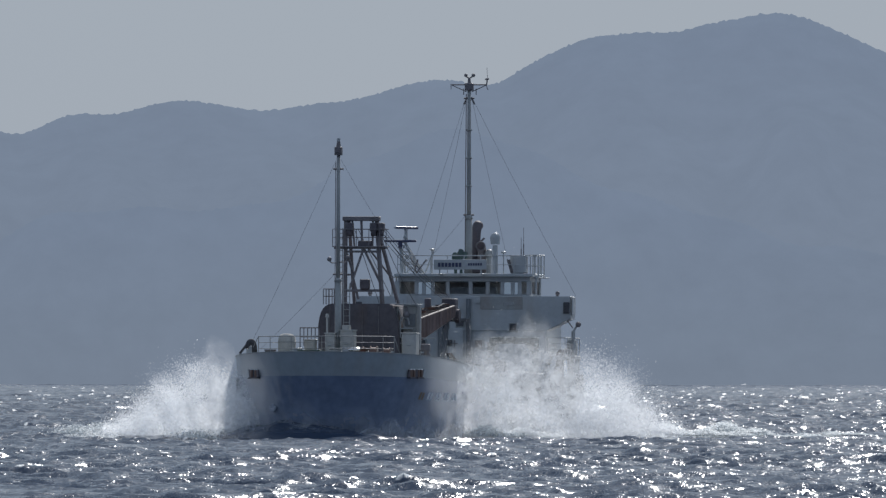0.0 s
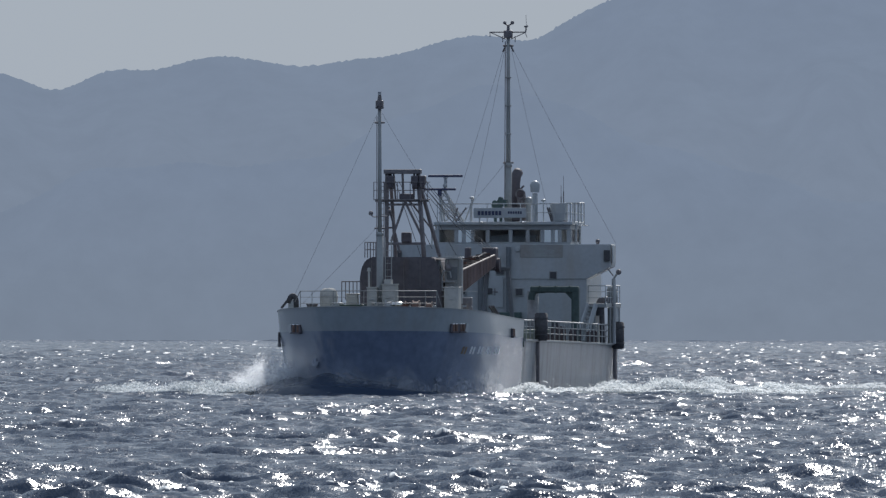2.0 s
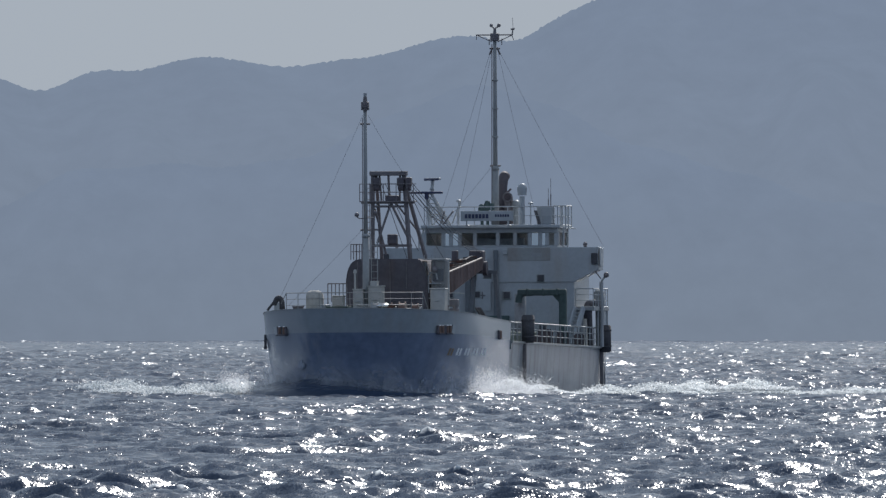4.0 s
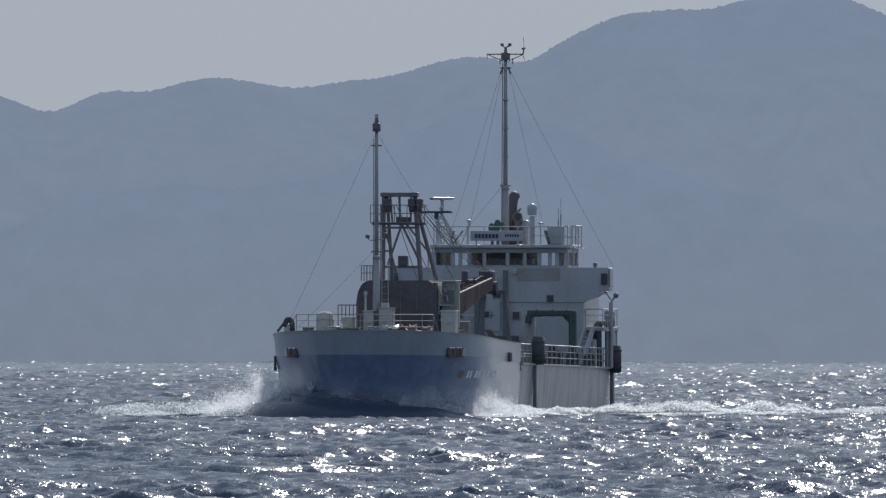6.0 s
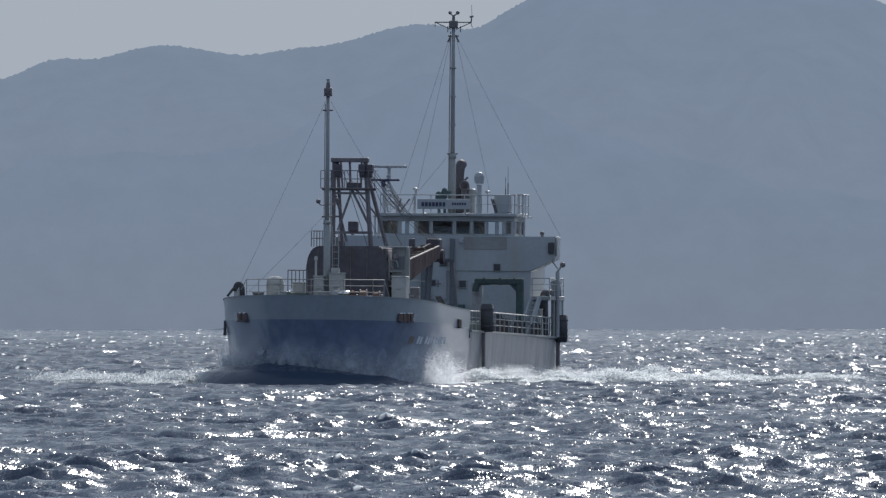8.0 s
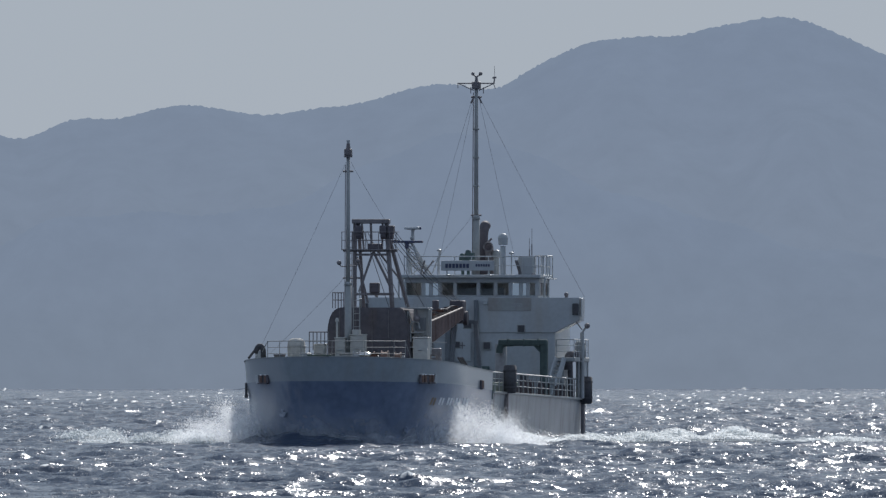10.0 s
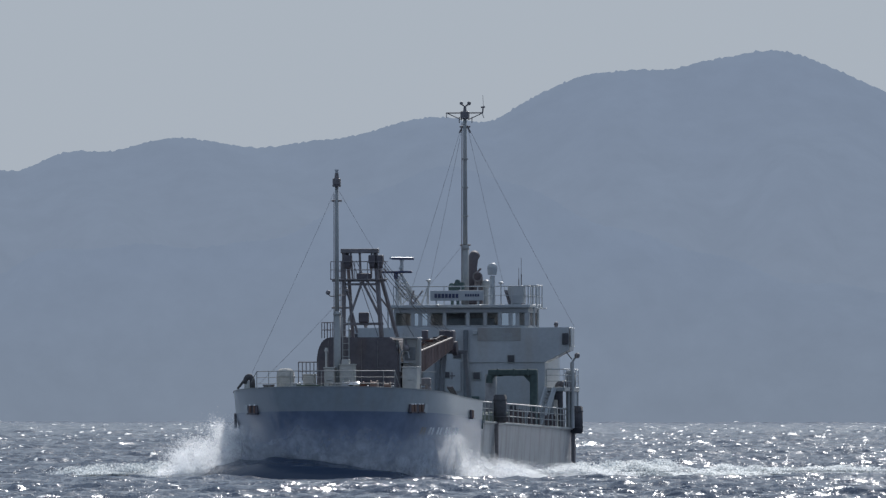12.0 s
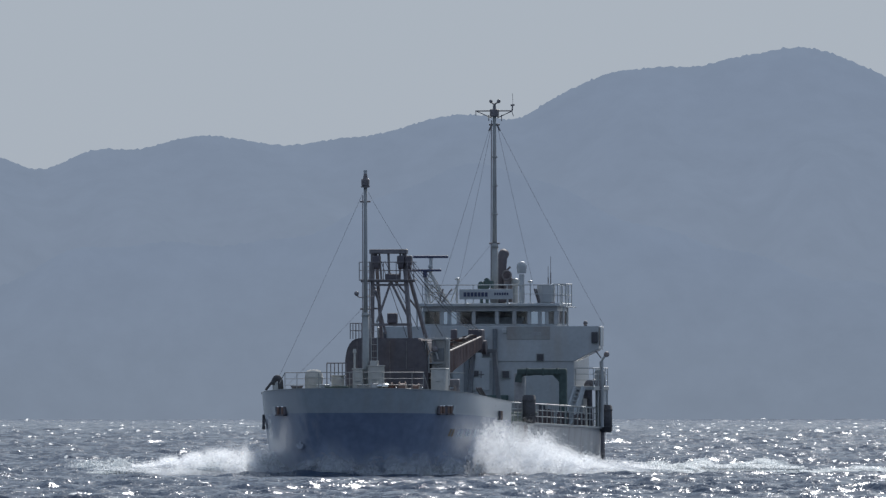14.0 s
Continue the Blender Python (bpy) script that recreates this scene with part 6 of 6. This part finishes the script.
SHIP = [
    (0.0, -4.50, 1018.20, -0.07, 0.26, 0.36, -0.09),
    (0.5, -4.45, 1017.55, -0.11, 0.23, 0.49, -0.06),
    (1.0, -4.44, 1016.90, -0.10, 0.17, 0.35, -0.03),
    (1.5, -4.40, 1016.25, 0.10, 0.14, 0.13, 0.06),
    (2.0, -4.30, 1015.60, 0.18, 0.11, -0.08, 0.08),
    (2.5, -4.40, 1014.95, 0.38, 0.19, -0.21, -0.06),
    (2.7, -4.30, 1014.69, 0.38, 0.22, -0.20, 0.10),
    (4.8, -4.19, 1011.96, -0.16, 0.11, 0.24, 0.12),
    (5.0, -4.19, 1011.70, -0.17, 0.08, 0.25, 0.01),
    (5.5, -4.18, 1011.05, -0.10, 0.04, 0.12, 0.06),
    (6.0, -4.14, 1010.40, 0.06, 0.09, -0.09, -0.06),
    (6.5, -4.02, 1009.75, 0.24, 0.07, -0.15, -0.20),
    (7.0, -3.98, 1009.10, 0.24, -0.02, -0.00, -0.31),
    (7.5, -3.90, 1008.45, 0.26, -0.16, 0.01, -0.56),
    (8.0, -4.09, 1007.80, 0.07, -0.22, 0.16, -0.44),
    (8.5, -4.14, 1007.15, -0.09, -0.10, 0.27, -0.30),
    (9.0, -4.02, 1006.50, -0.17, 0.03, 0.21, -0.34),
    (11.5, -4.16, 1003.25, 0.20, -0.10, 0.17, 0.30),
    (12.0, -4.20, 1002.60, 0.12, -0.02, 0.17, 0.25),
    (12.5, -4.27, 1001.95, 0.04, 0.07, 0.13, 0.18),
    (13.0, -4.29, 1001.30, -0.04, 0.07, 0.06, 0.01),
    (13.5, -4.16, 1000.65, -0.01, 0.00, 0.07, 0.02),
    (14.0, -4.17, 1000.00, -0.02, 0.01, 0.01, 0.05),
]


def ship_at(t):
    ts = [r[0] for r in SHIP]
    return [float(np.interp(t, ts, [r[k] for r in SHIP])) for k in range(1, 7)]


HEADING = 9.0


def ship_pose(x, y, heave, yaw, pitch, roll):
    return pose(x, y, heave, 0, 0, -(90 + HEADING + yaw)) @ pose(-22, 0, 0) @ pose(0, 0, 0, roll, -pitch, 0) @ pose(22, 0, 0)


def afloat(t, a, b, z=0.0):
    """World place of a point that keeps beside the ship at t."""
    x, y, _, yaw, _, _ = ship_at(t)
    return ship_pose(x, y, 0, yaw, 0, 0) @ Vector((a, b, z))


# bursts beside the bow. Each cloud: side, width, height, drops, depth, and its throws: start, peak, end, share of its height, distance aft, gap from the hull
CLOUDS = [
    (-1, 8.4, 4.9, 140000, 1.6, [(-0.6, 0.02, 0.85, 1.0, 2.0, -0.3)]),
    (1, 12.5, 6.9, 215000, 2.4, [(-0.6, 0.02, 0.9, 1.0, -7.0, 0.3)]),
    (1, 9.5, 6.2, 42000, 3.0, [(-0.6, 0.02, 0.8, 1.0, -9.0, -8.6)]),
    (-1, 5.6, 3.5, 95000, 1.4, [(2.9, 3.5, 4.4, 0.8, 2.0, -0.2), (5.3, 6.5, 7.9, 1.0, 2.0, -0.1), (9.5, 10.2, 11.2, 0.85, 2.0, -0.2), (11.4, 12.15, 13.1, 1.0, 2.0, -0.5)]),
    (-1, 4.2, 2.3, 55000, 1.4, [(1.4, 1.95, 2.8, 1.0, 2.0, -0.4), (4.5, 5.0, 5.9, 0.85, 2.0, -0.6), (6.45, 7.05, 7.8, 1.6, 2.0, -0.4), (8.2, 8.6, 9.6, 1.1, 2.0, -0.3),
                              (11.0, 11.5, 11.95, 1.6, 2.0, -0.7), (12.05, 12.55, 13.2, 1.6, 2.0, -0.4), (13.2, 13.5, 14.3, 1.35, 2.0, -0.3)]),
    (-1, 7.2, 1.3, 45000, 1.6, [(0.2, 0.8, 1.7, 1.0, 0.0, 0.0), (2.0, 2.5, 3.1, 0.95, 1.0, -0.5), (5.2, 5.6, 6.2, 0.8, 1.0, -0.6), (6.9, 7.5, 8.2, 1.1, 1.0, 0.9), (8.2, 8.9, 9.7, 0.95, 1.0, 0.0),
                              (12.5, 13.0, 13.45, 1.05, 1.0, -0.2), (13.45, 14.0, 14.8, 1.15, 1.0, 0.5)]),
    (1, 7.0, 3.0, 110000, 1.8, [(0.8, 1.45, 2.2, 0.5, -18.0, 0.2), (2.9, 3.6, 4.5, 0.8, 0.0, -0.4), (6.6, 7.1, 7.6, 0.6, 1.5, -0.5), (7.6, 8.4, 9.2, 1.0, 2.6, -0.8), (9.4, 10.2, 11.2, 0.85, 0.0, -0.4),
                              (11.9, 12.45, 13.05, 1.0, 2.6, -1.0), (13.05, 13.8, 14.8, 1.05, -2.0, -0.5)]),
    (1, 5.6, 1.9, 60000, 1.8, [(0.3, 0.9, 2.0, 0.75, -1.0, 0.2), (4.4, 4.95, 5.2, 0.9, 2.0, -0.8), (5.2, 5.52, 6.6, 1.15, 2.0, -0.7), (6.9, 7.5, 8.1, 0.8, -2.0, 0.0), (8.4, 9.0, 9.7, 0.6, 1.0, -0.4),
                              (11.0, 11.5, 11.8, 0.7, 2.4, -0.8), (11.8, 12.15, 12.8, 1.0, -4.0, 0.0), (12.8, 13.2, 13.5, 0.8, -4.0, 0.1), (13.5, 14.0, 14.8, 1.05, -14.0, 0.0)]),
    (1, 8.5, 1.0, 40000, 2.0, [(0.2, 1.0, 2.4, 1.05, -20.0, 0.2), (4.3, 5.1, 6.0, 0.9, -14.0, 0.2), (6.0, 6.7, 7.3, 1.0, -3.0, 0.0), (7.4, 8.1, 9.2, 0.9, -20.0, 0.6), (11.4, 12.3, 13.2, 0.95, -16.0, 0.5), (13.2, 14.0, 14.9, 1.0, -16.0, 0.4)]),
]
PLUMES = [(plume(i + 20, c[1], c[2], c[3], deep=c[4], thin_only=c[5][0][5] < -5), c) for i, c in enumerate(CLOUDS)]

# spray along the foot of the bow: height, drops, from, to (to port), and its throws: start, peak, end, share of its height
SHEETS = [(2.2, 36000, -5.6, 5.7, [(-0.5, 0.4, 1.1, 0.75), (4.3, 4.95, 5.5, 0.8), (5.5, 6.25, 7.3, 1.0), (8.5, 9.0, 9.7, 0.9), (11.0, 11.5, 11.8, 0.95), (12.1, 12.6, 13.3, 0.95), (13.3, 13.8, 14.6, 0.7)]),
          (2.9, 42000, -5.6, 5.7, [(1.5, 2.1, 2.9, 0.5), (3.2, 3.7, 4.5, 0.7), (7.4, 8.0, 8.7, 0.92), (9.8, 10.4, 11.1, 0.7), (11.5, 12.1, 12.9, 1.15), (12.95, 13.5, 14.3, 0.9)]),
          (1.25, 18000, -5.6, 5.7, [(-0.6, 0.5, 1.7, 1.0), (2.2, 2.6, 2.95, 0.6), (2.95, 3.6, 4.3, 0.95), (4.3, 5.0, 6.0, 0.85), (6.4, 7.1, 8.3, 1.05), (8.3, 8.7, 9.5, 0.8), (9.5, 10.2, 11.0, 1.0), (11.0, 11.6, 12.0, 0.8), (12.1, 12.9, 13.6, 1.05), (13.6, 14.0, 14.6, 0.8)])]
BOW_SHEETS = [(bow_sheet(i + 70, *s[:4]), s) for i, s in enumerate(SHEETS)]
BOW_MIST = bow_sheet(80, 2.8, 3000, -5.7, 5.8, 0.5)
BOW_WAVE = bow_wave()
# how high the wave before the bow stands, time by time
SWELL = ((0.0, 0.3), (0.5, 0.2), (1.0, 0.0), (1.5, 0.2), (2.0, 0.45), (2.5, 0.75), (3.5, 0.3), (4.3, 0.1), (5.0, 0.15), (5.5, 0.1), (6.0, 0.9), (6.5, 0.4), (7.0, 0.0), (7.5, 0.25),
         (8.0, 0.4), (8.5, 0.3), (9.0, 0.75), (10.0, 0.3), (11.0, 0.2), (11.5, 0.3), (12.0, 0.25), (12.5, 0.0), (13.0, 0.3), (13.5, 0.2), (14.0, 0.1))

# foam that stays on the water along the diverging bow waves and the wake
FOAM_KINDS = [foam_mesh(1, 7.0, 1.6, 0.75, 12000), foam_mesh(2, 5.0, 1.2, 0.6, 9000), foam_mesh(3, 9.0, 1.8, 0.5, 12000)]
FOAM_SPOTS = []
rng_f = random.Random(4)
for k in range(9):
    u = k / 8
    FOAM_SPOTS.append((-6 - 34 * u, 6.6 + 13.0 * u + rng_f.uniform(-1, 1), -32 + rng_f.uniform(-10, 10)))
for k in range(8):
    u = k / 7
    FOAM_SPOTS.append((3 - 22 * u, -7.2 - 11.0 * u + rng_f.uniform(-1, 1), 22 + rng_f.uniform(-10, 10)))
for k in range(3):
    FOAM_SPOTS.append((-50 - 6 * k, 5 + 4 * k, rng_f.uniform(-30, 30)))
FOAM_PATCHES = []
for k, spot in enumerate(FOAM_SPOTS):
    base = FOAM_KINDS[k % 3]
    ob = base if k < 3 else copy_thing(base, pose(0, 0, 0))
    ob["group"] = "foam on the wake"
    FOAM_PATCHES.append((ob, spot))


def thrown(throws, height, place):
    """Rows for a cloud of spray that is thrown up out of the water and falls back into it, time after time."""
    rows = []
    for throw in throws:
        t0, tp, t1, share = throw[:4]
        for k in range(15):
            t = round(t0 + (t1 - t0) * k / 14, 3)
            rise = math.sin(math.pi / 2 * (t - t0) / (tp - t0)) if t < tp else 1 - ((t - tp) / (t1 - tp)) ** 1.7
            rows.append((t, place(min(max(t, 0), 14), rise * (share * height + 0.9) - height - 0.9, throw)))
    rows = [r for r in rows if 0 <= r[0] <= 14]
    if rows[0][0] > 0:
        rows.insert(0, (0.0, rows[0][1]))
    if rows[-1][0] < 14:
        rows.append((14.0, rows[-1][1]))
    return rows


def motions():
    walk(SHIP_ROOT, [(t, ship_pose(*r)) for t, *r in SHIP])
    for ob, base in ABOARD:
        walk(ob, [(t, ship_pose(*r) @ Matrix.Translation(base)) for t, *r in SHIP])
    walk(SCANNER, [(k * 0.5, Matrix.Translation(SCANNER_AT) @ pose(0, 0, 0, 0, 0, 61.5 + 150 * k * 0.5)) for k in range(29)])
    walk(WATER, [(0.0, pose(0, 0, -0.38)), (14.0, pose(0, 54, -0.38))])
    for ob, (side, w, h, _, _, throws) in PLUMES:
        def beside(t, up, throw):
            p = afloat(t, throw[4], side * (half_beam(throw[4], 0.5) + throw[5]), up)
            return pose(p.x + side * 1.1 * (t - throw[1]), p.y, p.z + 0.05, 0, 0, 180 if side < 0 else 22)
        walk(ob, thrown(throws, h, beside))
    for ob, (h, _, _, _, throws) in BOW_SHEETS:
        def along(t, up, throw):
            x, y, _, yaw, _, _ = ship_at(t)
            return ship_pose(x, y, up - 0.1, yaw, 0, 0)
        walk(ob, thrown(throws, h, along))
    rows = []
    for t, up in SWELL:
        x, y, _, yaw, _, _ = ship_at(t)
        rows.append((t, ship_pose(x, y, up - 0.4, yaw, 0.6 * math.sin(1.7 * t), 0.8 * math.sin(1.9 * t + 1))))
    walk(BOW_WAVE, rows)
    # a thin mist always hangs about the foot of the bow
    rows = []
    for k in range(29):
        x, y, _, yaw, _, _ = ship_at(k / 2)
        rows.append((k / 2, ship_pose(x, y, -0.35 + 0.2 * math.sin(1.05 * k), yaw, 0, 0)))
    walk(BOW_MIST, rows)
    for k, (ob, (a, b, turn)) in enumerate(FOAM_PATCHES):
        rows = []
        for j in range(15):
            p = afloat(j, a, b)
            rows.append((j, pose(p.x + 0.25 * math.sin(j + k), p.y + 0.3 * j, (-0.02, -0.16, -0.08)[k % 3] + 0.13 * math.sin(1.9 * j + k * 1.3), 4 * math.sin(j * 1.3 + k), 0, 60 + turn)))
        walk(ob, rows)


motions()
